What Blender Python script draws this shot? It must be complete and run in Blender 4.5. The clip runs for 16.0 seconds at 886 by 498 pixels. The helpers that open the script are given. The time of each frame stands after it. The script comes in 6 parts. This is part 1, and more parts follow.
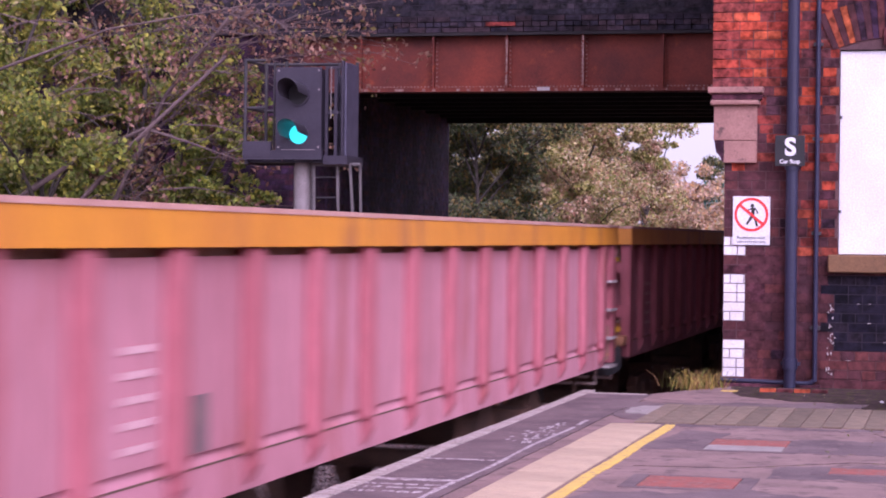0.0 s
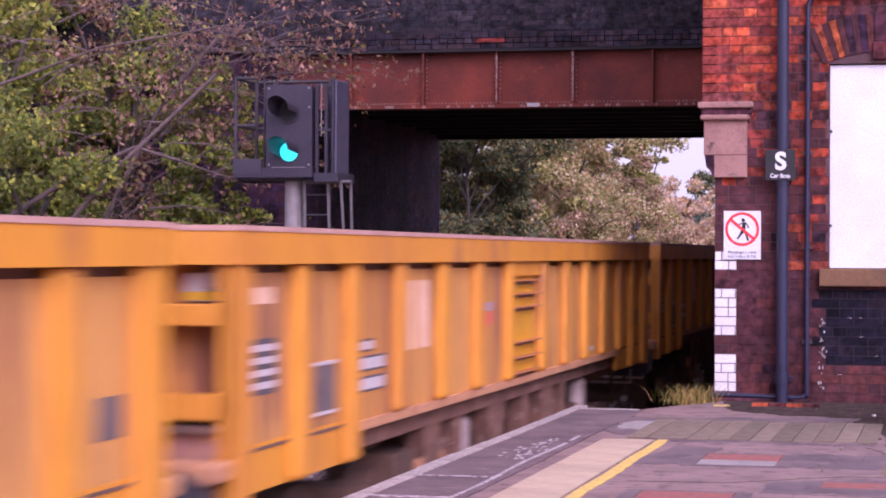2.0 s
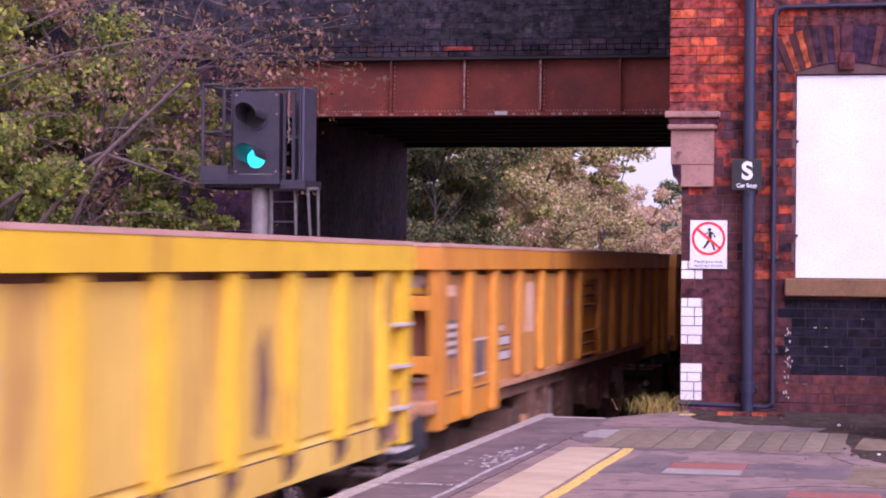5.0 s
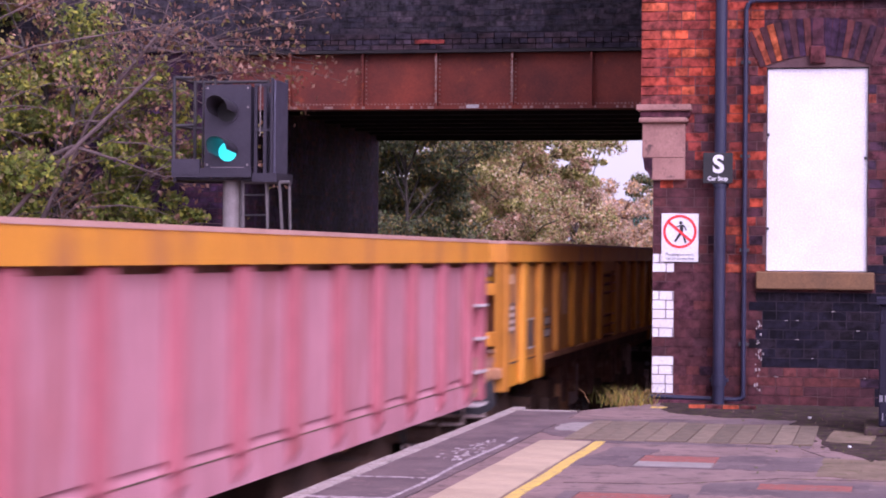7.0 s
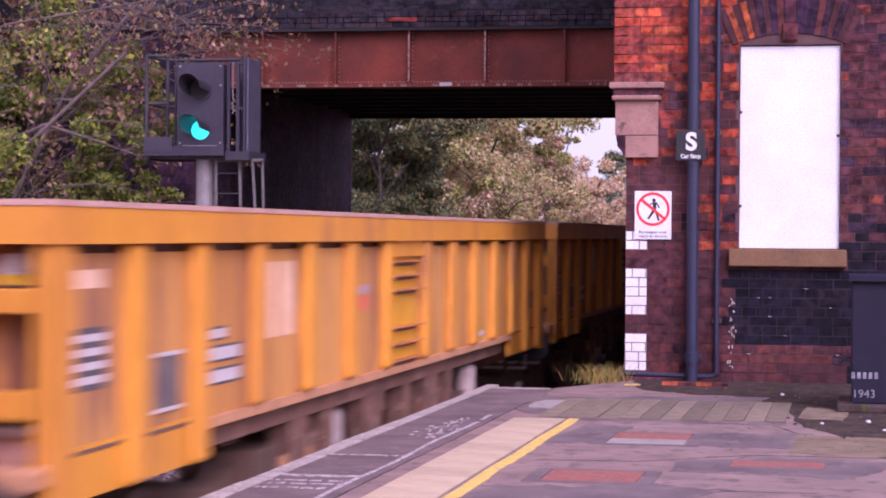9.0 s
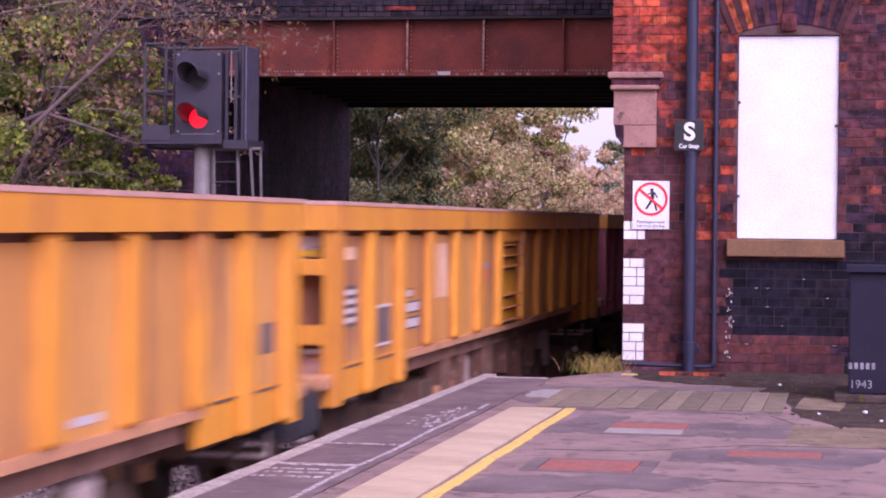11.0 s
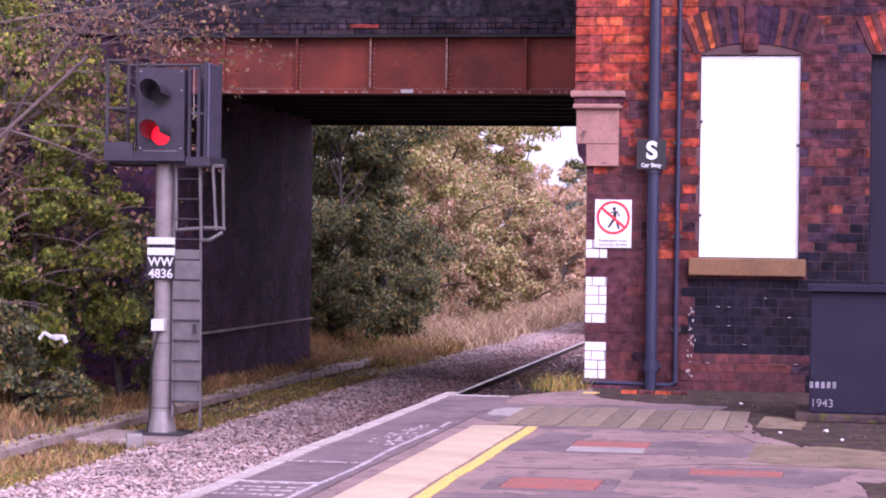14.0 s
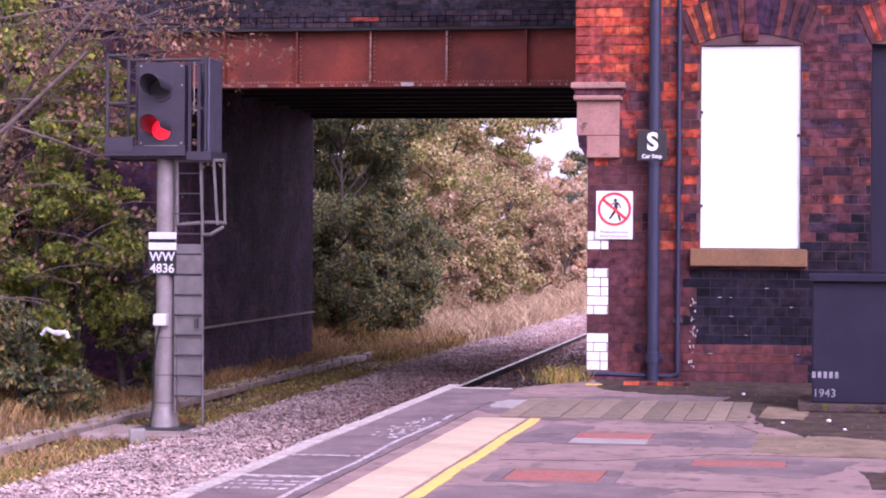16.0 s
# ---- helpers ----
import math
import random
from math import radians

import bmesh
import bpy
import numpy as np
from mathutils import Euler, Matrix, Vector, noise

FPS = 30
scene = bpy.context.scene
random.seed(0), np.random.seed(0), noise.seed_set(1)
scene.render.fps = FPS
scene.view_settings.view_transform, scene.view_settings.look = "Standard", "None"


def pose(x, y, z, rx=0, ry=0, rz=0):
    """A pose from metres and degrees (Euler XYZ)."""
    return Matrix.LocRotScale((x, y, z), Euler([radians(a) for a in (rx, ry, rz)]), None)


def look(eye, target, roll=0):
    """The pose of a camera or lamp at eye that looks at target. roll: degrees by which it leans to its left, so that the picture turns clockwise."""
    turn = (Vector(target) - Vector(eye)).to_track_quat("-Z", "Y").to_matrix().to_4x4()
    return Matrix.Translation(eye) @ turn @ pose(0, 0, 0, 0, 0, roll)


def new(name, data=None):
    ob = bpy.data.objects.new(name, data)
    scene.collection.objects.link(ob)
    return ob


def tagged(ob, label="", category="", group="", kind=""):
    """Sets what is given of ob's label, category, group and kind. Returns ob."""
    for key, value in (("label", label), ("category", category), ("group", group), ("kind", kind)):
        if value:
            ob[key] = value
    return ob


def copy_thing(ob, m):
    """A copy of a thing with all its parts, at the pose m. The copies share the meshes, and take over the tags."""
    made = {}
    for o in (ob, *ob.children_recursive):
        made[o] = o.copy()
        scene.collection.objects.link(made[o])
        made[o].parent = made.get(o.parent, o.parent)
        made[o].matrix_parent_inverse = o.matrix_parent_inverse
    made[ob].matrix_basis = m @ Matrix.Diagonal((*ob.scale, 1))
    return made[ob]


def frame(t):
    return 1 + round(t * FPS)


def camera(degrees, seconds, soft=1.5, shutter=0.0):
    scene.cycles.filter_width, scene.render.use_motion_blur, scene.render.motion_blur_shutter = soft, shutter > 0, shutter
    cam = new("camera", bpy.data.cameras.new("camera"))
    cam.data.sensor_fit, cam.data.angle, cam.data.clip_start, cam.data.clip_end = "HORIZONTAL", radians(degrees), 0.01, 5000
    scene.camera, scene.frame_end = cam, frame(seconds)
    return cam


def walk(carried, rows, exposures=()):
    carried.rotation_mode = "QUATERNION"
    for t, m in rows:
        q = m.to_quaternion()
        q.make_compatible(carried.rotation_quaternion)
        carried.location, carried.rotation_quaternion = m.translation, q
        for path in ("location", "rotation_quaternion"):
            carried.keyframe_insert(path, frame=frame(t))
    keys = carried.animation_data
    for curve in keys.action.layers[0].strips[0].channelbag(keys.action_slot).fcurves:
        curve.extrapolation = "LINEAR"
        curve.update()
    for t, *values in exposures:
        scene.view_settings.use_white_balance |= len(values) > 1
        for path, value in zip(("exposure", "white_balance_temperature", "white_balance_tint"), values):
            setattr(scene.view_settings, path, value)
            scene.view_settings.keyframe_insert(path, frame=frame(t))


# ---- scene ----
import itertools

RNG = random.Random(7)
NR = np.random.RandomState(11)
RAIL = -0.915          # rail top; the platform is at 0
TRACK = -4.34          # centre line of the track; y runs along it
EDGE = -3.01           # platform edge
WALL = 18.45           # face of the station building

# ---------------------------------------------------------------- camera
cam = camera(23.315, 16.0, soft=1.9, shutter=0.5)
walk(cam, [
    (0, pose(0, 0, 1.25, 89.676, -0.635, 13.635)),
    (0.5, pose(0, 0, 1.25, 89.752, -0.655, 13.535)),
    (1, pose(0, 0, 1.25, 89.918, -0.470, 13.617)),
    (1.5, pose(0, 0, 1.25, 90.016, -0.108, 13.320)),
    (2, pose(0, 0, 1.25, 90.119, -0.249, 13.400)),
    (2.5, pose(0, 0, 1.25, 90.221, -0.456, 12.737)),
    (3, pose(0, 0, 1.25, 90.385, -0.524, 12.619)),
    (5.3, pose(0, 0, 1.25, 90.308, -0.568, 12.461)),
    (5.5, pose(0, 0, 1.25, 90.273, -0.488, 12.268)),
    (6, pose(0, 0, 1.25, 90.171, -0.569, 11.998)),
    (6.5, pose(0, 0, 1.25, 90.121, -0.513, 11.822)),
    (7, pose(0, 0, 1.25, 90.160, -0.515, 11.760)),
    (7.5, pose(0, 0, 1.25, 90.080, -0.544, 11.652)),
    (8, pose(0, 0, 1.25, 89.912, -0.528, 11.445)),
    (8.5, pose(0, 0, 1.25, 89.740, -0.437, 11.177)),
    (9, pose(0, 0, 1.25, 89.578, -0.398, 11.049)),
    (11.5, pose(0, 0, 1.25, 89.273, -0.720, 10.883)),
    (12, pose(0, 0, 1.25, 89.414, -0.740, 10.421)),
    (12.5, pose(0, 0, 1.25, 89.617, -0.812, 10.243)),
    (13, pose(0, 0, 1.25, 89.759, -0.782, 10.057)),
    (13.5, pose(0, 0, 1.25, 89.803, -0.820, 10.018)),
    (14, pose(0, 0, 1.25, 89.781, -0.786, 9.993)),
    (14.5, pose(0, 0, 1.25, 89.849, -0.642, 10.002)),
    (15, pose(0, 0, 1.25, 89.788, -0.555, 10.073)),
    (15.5, pose(0, 0, 1.25, 89.642, -0.452, 10.028)),
    (16, pose(0, 0, 1.25, 89.586, -0.361, 10.029)),
], exposures=[(0.0, 0.84, 5650, 49), (9.0, 0.84, 5650, 49), (12.0, 0.90, 5650, 49), (13.0, 1.10, 5650, 49), (16.0, 1.19, 5650, 49)])

# ---------------------------------------------------------------- light
world = bpy.data.worlds.new("overcast")
scene.world = world
world.use_nodes = True
wn = world.node_tree
wn.nodes.clear()
sky = wn.nodes.new("ShaderNodeTexSky")
sky.sky_type = "NISHITA"
sky.sun_disc = False
sky.sun_elevation = radians(38)
sky.sun_rotation = radians(140)
sky.air_density, sky.dust_density, sky.ozone_density = 1.0, 6.0, 1.0
pale = wn.nodes.new("ShaderNodeHueSaturation")
pale.inputs["Saturation"].default_value = 0.25
wbg = wn.nodes.new("ShaderNodeBackground")
wbg.inputs["Strength"].default_value = 0.11
wout = wn.nodes.new("ShaderNodeOutputWorld")
wn.links.new(sky.outputs[0], pale.inputs["Color"])
cloud = wn.nodes.new("ShaderNodeMix")
cloud.data_type = "RGBA"
cloud.inputs["Factor"].default_value = 0.6
cloud.inputs[7].default_value = (7.0, 6.9, 6.9, 1)     # even cloud layer
wn.links.new(pale.outputs[0], cloud.inputs[6])
wn.links.new(cloud.outputs[2], wbg.inputs["Color"])
wn.links.new(wbg.outputs[0], wout.inputs["Surface"])
sun_data = bpy.data.lights.new("sun", "SUN")
sun_data.energy, sun_data.angle, sun_data.color = 1.65, radians(46), (1.0, 0.96, 0.92)
sun = new("sun", sun_data)
sun.matrix_world = look((22.5, -27, 26), (0, 0, 0))


# ---------------------------------------------------------------- materials
def surf(name, c1, c2, rough=0.8, metal=0.0, scale=3.0, fine=60.0, bump=0.15, c3=None, spots=0.0, island=0.0, piece=0.0, spec=0.4, streak=False, dist=0.01, lo=0.35, hi=0.65):
    """A two-scale mottled surface: c1 and c2 mix by coarse noise, c3 shows in spots."""
    m = bpy.data.materials.new(name)
    m.use_nodes = True
    nt = m.node_tree
    b = nt.nodes["Principled BSDF"]
    b.inputs["Metallic"].default_value = metal
    b.inputs["Specular IOR Level"].default_value = spec
    tc = nt.nodes.new("ShaderNodeTexCoord")
    mp = nt.nodes.new("ShaderNodeMapping")
    nt.links.new(tc.outputs["Object"], mp.inputs["Vector"])
    if streak:
        mp.inputs["Scale"].default_value = (1.0, 1.0, 0.15)

    def noise_node(s, detail=5.0):
        n = nt.nodes.new("ShaderNodeTexNoise")
        n.inputs["Scale"].default_value = s
        n.inputs["Detail"].default_value = detail
        n.inputs["Roughness"].default_value = 0.62
        nt.links.new(mp.outputs[0], n.inputs["Vector"])
        return n

    def ramp(src, lo_, hi_):
        r = nt.nodes.new("ShaderNodeMapRange")
        r.inputs["From Min"].default_value, r.inputs["From Max"].default_value = lo_, hi_
        nt.links.new(src, r.inputs["Value"])
        return r.outputs[0]

    def mix(fac, a, c, mode="MIX"):
        x = nt.nodes.new("ShaderNodeMix")
        x.data_type, x.blend_type = "RGBA", mode
        if isinstance(fac, float):
            x.inputs["Factor"].default_value = fac
        else:
            nt.links.new(fac, x.inputs["Factor"])
        for k, v in ((6, a), (7, c)):
            if isinstance(v, tuple):
                x.inputs[k].default_value = (*v, 1)
            else:
                nt.links.new(v, x.inputs[k])
        return x.outputs[2]

    n1, n2 = noise_node(scale), noise_node(fine, 3.0)
    col = mix(ramp(n1.outputs["Fac"], lo, hi), c1, c2)
    if c3:
        n3 = noise_node(scale * 2.7, 6.0)
        col = mix(ramp(n3.outputs["Fac"], 0.62 - spots, 0.70 - spots), col, c3)
    if island or piece:
        if island:
            g = nt.nodes.new("ShaderNodeNewGeometry").outputs["Random Per Island"]
            amount = island
        else:
            g = nt.nodes.new("ShaderNodeObjectInfo").outputs["Random"]
            amount = piece
        hs = nt.nodes.new("ShaderNodeHueSaturation")
        v = nt.nodes.new("ShaderNodeMapRange")
        v.inputs["To Min"].default_value, v.inputs["To Max"].default_value = 1 - amount, 1 + amount
        nt.links.new(g, v.inputs["Value"])
        nt.links.new(v.outputs[0], hs.inputs["Value"])
        nt.links.new(col, hs.inputs["Color"])
        col = hs.outputs[0]
    grain = mix(ramp(n2.outputs["Fac"], 0.3, 0.7), (0.78, 0.78, 0.78), (1.12, 1.12, 1.12))
    col = mix(1.0, col, grain, "MULTIPLY")
    nt.links.new(col, b.inputs["Base Color"])
    rr = nt.nodes.new("ShaderNodeMapRange")
    rr.inputs["To Min"].default_value, rr.inputs["To Max"].default_value = max(rough - 0.12, 0.05), min(rough + 0.1, 1.0)
    nt.links.new(n1.outputs["Fac"], rr.inputs["Value"])
    nt.links.new(rr.outputs[0], b.inputs["Roughness"])
    if bump:
        bp = nt.nodes.new("ShaderNodeBump")
        bp.inputs["Strength"].default_value = bump
        bp.inputs["Distance"].default_value = dist
        nt.links.new(n2.outputs["Fac"], bp.inputs["Height"])
        nt.links.new(bp.outputs[0], b.inputs["Normal"])
    return m


def bricks_mat(name, palette, island=True, rough=0.85, worn=(0.35, 1.3), stain=(0.62, 1.15)):
    """Fired clay: each brick takes a tone of the palette; wear mottles it and soot runs across many bricks."""
    m = surf(name, palette[0], palette[0], rough, scale=6, fine=90, bump=0.35)
    nt = m.node_tree
    b = nt.nodes["Principled BSDF"]
    b.inputs["Specular IOR Level"].default_value = 0.15
    geo = nt.nodes.new("ShaderNodeNewGeometry")
    src = geo.outputs["Random Per Island"] if island else nt.nodes.new("ShaderNodeObjectInfo").outputs["Random"]
    cr = nt.nodes.new("ShaderNodeValToRGB")
    cr.color_ramp.interpolation = "LINEAR" if worn[0] < 0.6 else "CONSTANT"
    while len(cr.color_ramp.elements) < len(palette):
        cr.color_ramp.elements.new(0.5)
    for i, c in enumerate(palette):
        cr.color_ramp.elements[i].position = i / len(palette)
        cr.color_ramp.elements[i].color = (*c, 1)
    nt.links.new(src, cr.inputs["Fac"])
    col = cr.outputs["Color"]
    for scale, detail, lo, hi, (d0, d1) in ((11.0, 8.0, 0.40, 0.61, worn), (1.3, 4.0, 0.38, 0.62, stain)):
        n = nt.nodes.new("ShaderNodeTexNoise")
        n.inputs["Scale"].default_value, n.inputs["Detail"].default_value, n.inputs["Roughness"].default_value = scale, detail, 0.65
        nt.links.new(geo.outputs["Position"], n.inputs["Vector"])
        soot = nt.nodes.new("ShaderNodeMapRange")
        soot.inputs["From Min"].default_value, soot.inputs["From Max"].default_value = lo, hi
        soot.inputs["To Min"].default_value, soot.inputs["To Max"].default_value = d0, d1
        nt.links.new(n.outputs["Fac"], soot.inputs["Value"])
        mul = nt.nodes.new("ShaderNodeVectorMath")
        mul.operation = "SCALE"
        nt.links.new(col, mul.inputs[0])
        nt.links.new(soot.outputs[0], mul.inputs["Scale"])
        col = mul.outputs[0]
    nt.links.new(col, b.inputs["Base Color"])
    return m


def leaf_mat(name, palette, trans=0.25):
    m = bricks_mat(name, palette, True, 0.55, (0.75, 1.1), (0.8, 1.12))
    b = m.node_tree.nodes["Principled BSDF"]
    for l in list(m.node_tree.links):
        if l.to_socket.name == "Normal" and l.to_node == b:
            m.node_tree.links.remove(l)
    out = m.node_tree.nodes["Material Output"]
    tr = m.node_tree.nodes.new("ShaderNodeBsdfTranslucent")
    src = b.inputs["Base Color"].links[0].from_socket
    m.node_tree.links.new(src, tr.inputs["Color"])
    mx = m.node_tree.nodes.new("ShaderNodeMixShader")
    mx.inputs[0].default_value = trans
    m.node_tree.links.new(b.outputs[0], mx.inputs[1])
    m.node_tree.links.new(tr.outputs[0], mx.inputs[2])
    m.node_tree.links.new(mx.outputs[0], out.inputs["Surface"])
    return m


def glow(name, color, strength):
    m = bpy.data.materials.new(name)
    m.use_nodes = True
    b = m.node_tree.nodes["Principled BSDF"]
    b.inputs["Base Color"].default_value = (*color, 1)
    b.inputs["Emission Color"].default_value = (*color, 1)
    b.inputs["Emission Strength"].default_value = strength
    b.inputs["Roughness"].default_value = 0.3
    return m


ORANGE = surf("wagon_orange", (0.68, 0.275, 0.02), (0.58, 0.22, 0.028), 0.5, scale=1.3, fine=30, bump=0.06, c3=(0.42, 0.16, 0.05), spots=0.05, streak=True)
YELLOW_ORANGE = surf("fresh_orange_yellow", (0.70, 0.34, 0.012), (0.62, 0.28, 0.015), 0.55, scale=1.6, fine=30, bump=0.06, c3=(0.33, 0.12, 0.05), spots=0.04, streak=True)
UNDERGEAR = surf("rusty_undergear_rim_shade", (0.24, 0.11, 0.075), (0.14, 0.07, 0.05), 0.9, scale=4, fine=50, bump=0.25, c3=(0.33, 0.20, 0.16), spots=0.06)
ORANGE_PANEL = surf("dusty_orange_panel", (0.64, 0.30, 0.075), (0.44, 0.18, 0.045), 0.65, scale=1.2, fine=30, bump=0.08, c3=(0.27, 0.11, 0.06), spots=0.11, streak=True)
YELLOW_PANEL = surf("dusty_yellow_panel", (0.70, 0.45, 0.09), (0.56, 0.33, 0.05), 0.65, scale=1.1, fine=30, bump=0.08, c3=(0.34, 0.16, 0.06), spots=0.05, streak=True)
PINK_PANEL = surf("chalky_pink_panel", (0.50, 0.225, 0.27), (0.38, 0.15, 0.18), 0.75, scale=1.1, fine=30, bump=0.08, c3=(0.36, 0.11, 0.12), spots=0.05, streak=True)
ORANGE_DIRTY = surf("wagon_orange_dirty", (0.55, 0.19, 0.04), (0.36, 0.14, 0.07), 0.65, scale=2.2, fine=45, bump=0.08, c3=(0.20, 0.09, 0.06), spots=0.05, streak=True)
YELLOW = surf("wagon_yellow", (0.76, 0.47, 0.015), (0.66, 0.38, 0.02), 0.5, scale=1.4, fine=40, bump=0.05, c3=(0.30, 0.14, 0.05), spots=0.0, streak=True)
PINK = surf("wagon_faded_red", (0.44, 0.13, 0.16), (0.36, 0.10, 0.12), 0.65, scale=1.4, fine=40, bump=0.05, c3=(0.34, 0.10, 0.10), spots=0.03, streak=True)
RIM_TOP = surf("worn_rim", (0.42, 0.22, 0.18), (0.55, 0.32, 0.27), 0.7, scale=4, fine=60, bump=0.2)
HEADSTOCK = surf("brown_headstock", (0.40, 0.20, 0.16), (0.26, 0.125, 0.10), 0.8, scale=3, fine=50, bump=0.15, c3=(0.48, 0.22, 0.10), spots=0.02)
GRIME = surf("underframe_grime", (0.09, 0.055, 0.045), (0.17, 0.09, 0.065), 0.85, scale=4, fine=50, bump=0.2)
DARKSTEEL = surf("dark_steel", (0.03, 0.028, 0.035), (0.06, 0.05, 0.055), 0.6, scale=4, fine=60, bump=0.1)
AXLEBOX = surf("pale_axlebox", (0.55, 0.42, 0.40), (0.42, 0.30, 0.27), 0.7, scale=8, fine=60, bump=0.1)
LABEL = surf("pale_label", (0.56, 0.50, 0.50), (0.44, 0.38, 0.38), 0.6, scale=8, fine=80, bump=0.0)
LABEL_INK = surf("label_ink", (0.06, 0.05, 0.06), (0.12, 0.10, 0.11), 0.7, scale=9, fine=80, bump=0.0)
FADED_PATCH = surf("faded_patch", (0.76, 0.48, 0.33), (0.66, 0.39, 0.25), 0.7, scale=5, fine=60, bump=0.0)
PLATE_GREY = surf("grey_plate", (0.09, 0.07, 0.08), (0.17, 0.13, 0.12), 0.6, scale=7, fine=60, bump=0.05)
MARK_RED = surf("red_mark", (0.66, 0.13, 0.08), (0.60, 0.15, 0.08), 0.6, scale=7, fine=60, bump=0.0)
SIGN_RED = surf("sign_red", (0.78, 0.03, 0.03), (0.70, 0.04, 0.04), 0.5, scale=7, fine=60, bump=0.0)
MARK_BLUE = surf("blue_mark", (0.36, 0.24, 0.30), (0.42, 0.27, 0.26), 0.6, scale=7, fine=60, bump=0.0)
TAIL_RED = glow("tail_lamp_red", (1.0, 0.05, 0.04), 7.0)
WHITE_PAINT = surf("white_paint", (0.74, 0.725, 0.75), (0.67, 0.65, 0.68), 0.55, scale=3, fine=70, bump=0.05)
PINK_MARK = surf("faded_pink_mark", (0.62, 0.40, 0.42), (0.52, 0.29, 0.32), 0.7, scale=8, fine=60, bump=0.0)
WORN_WHITE = surf("worn_white_line", (0.50, 0.44, 0.45), (0.21, 0.16, 0.17), 0.85, scale=18, fine=90, bump=0.2, lo=0.40, hi=0.62)
ASPHALT = surf("asphalt", (0.118, 0.085, 0.094), (0.195, 0.142, 0.148), 0.88, scale=2.2, fine=140, bump=0.5, c3=(0.25, 0.172, 0.17), spots=0.03, spec=0.2)
ASPHALT_PINK = surf("worn_asphalt", (0.315, 0.213, 0.20), (0.20, 0.135, 0.13), 0.9, scale=2.6, fine=85, bump=0.7, c3=(0.15, 0.105, 0.105), spots=0.08, spec=0.15, lo=0.28, hi=0.70)
COPING = surf("worn_white_coping", (0.50, 0.43, 0.40), (0.30, 0.245, 0.23), 0.9, scale=7, fine=90, bump=0.5, c3=(0.13, 0.10, 0.10), spots=0.05, lo=0.36, hi=0.66)
DUSTY_SILL = surf("dusty_orange_sill", (0.56, 0.27, 0.13), (0.38, 0.17, 0.09), 0.8, scale=5, fine=60, bump=0.15)
BUFF = surf("buff_slab", (0.49, 0.37, 0.255), (0.40, 0.30, 0.215), 0.8, scale=4, fine=120, bump=0.25, c3=(0.30, 0.22, 0.18), spots=0.0, piece=0.08)
YELLOW_LINE = surf("yellow_line", (0.70, 0.49, 0.09), (0.56, 0.39, 0.11), 0.75, scale=9, fine=90, bump=0.2, c3=(0.30, 0.20, 0.17), spots=0.045)
CONCRETE = surf("concrete", (0.34, 0.30, 0.29), (0.24, 0.21, 0.20), 0.9, scale=3, fine=90, bump=0.35, c3=(0.14, 0.12, 0.10), spots=0.0)
TROUGH = surf("mossy_trough", (0.38, 0.29, 0.27), (0.26, 0.195, 0.175), 0.95, scale=3, fine=70, bump=0.4, c3=(0.15, 0.13, 0.08), spots=0.03)
OLIVE_SLAB = surf("mossy_slab", (0.25, 0.18, 0.135), (0.16, 0.12, 0.085), 0.95, scale=3.5, fine=70, bump=0.5, c3=(0.10, 0.095, 0.035), spots=0.05, spec=0.1)
TIMBER = surf("grey_timber", (0.22, 0.16, 0.115), (0.13, 0.10, 0.075), 0.9, scale=6, fine=110, bump=0.4, piece=0.24)
COVER_RED = surf("red_cover", (0.34, 0.095, 0.075), (0.22, 0.085, 0.075), 0.9, scale=10, fine=120, bump=0.4, c3=(0.24, 0.16, 0.15), spots=0.06)
DIRT = surf("mossy_dirt", (0.034, 0.024, 0.026), (0.095, 0.063, 0.063), 0.98, scale=6, fine=60, bump=0.8, c3=(0.075, 0.078, 0.020), spots=0.08, spec=0.03)
SOIL = surf("soil", (0.10, 0.065, 0.045), (0.15, 0.10, 0.065), 0.95, scale=0.8, fine=30, bump=0.5, c3=(0.10, 0.12, 0.035), spots=0.03)
BALLAST = bricks_mat("ballast_stone", [(0.42, 0.315, 0.305), (0.35, 0.26, 0.255), (0.49, 0.385, 0.37), (0.29, 0.215, 0.21), (0.41, 0.27, 0.245), (0.46, 0.34, 0.325)], True, 0.9, (0.75, 1.1), (0.75, 1.15))
BALLAST_BED = surf("ballast_bed", (0.22, 0.155, 0.15), (0.33, 0.24, 0.235), 0.95, scale=2, fine=45, bump=0.9, dist=0.03)
BALLAST_RUST = bricks_mat("rusty_ballast_stone", [(0.36, 0.22, 0.20), (0.29, 0.17, 0.16), (0.43, 0.28, 0.26), (0.24, 0.15, 0.145), (0.38, 0.25, 0.23)], True, 0.9, (0.75, 1.1), (0.8, 1.15))
RAIL_HEAD = surf("rail_head", (0.50, 0.47, 0.48), (0.40, 0.36, 0.36), 0.3, metal=0.9, scale=5, fine=60, bump=0.05)
RAIL_WEB = surf("rail_rust", (0.05, 0.03, 0.025), (0.09, 0.05, 0.035), 0.85, scale=5, fine=60, bump=0.2)
BRICK_RED = bricks_mat("red_brick", [(0.21, 0.052, 0.045), (0.15, 0.045, 0.047), (0.11, 0.042, 0.05), (0.14, 0.046, 0.053), (0.34, 0.075, 0.045), (0.16, 0.046, 0.05), (0.12, 0.042, 0.048), (0.09, 0.038, 0.05)], True)
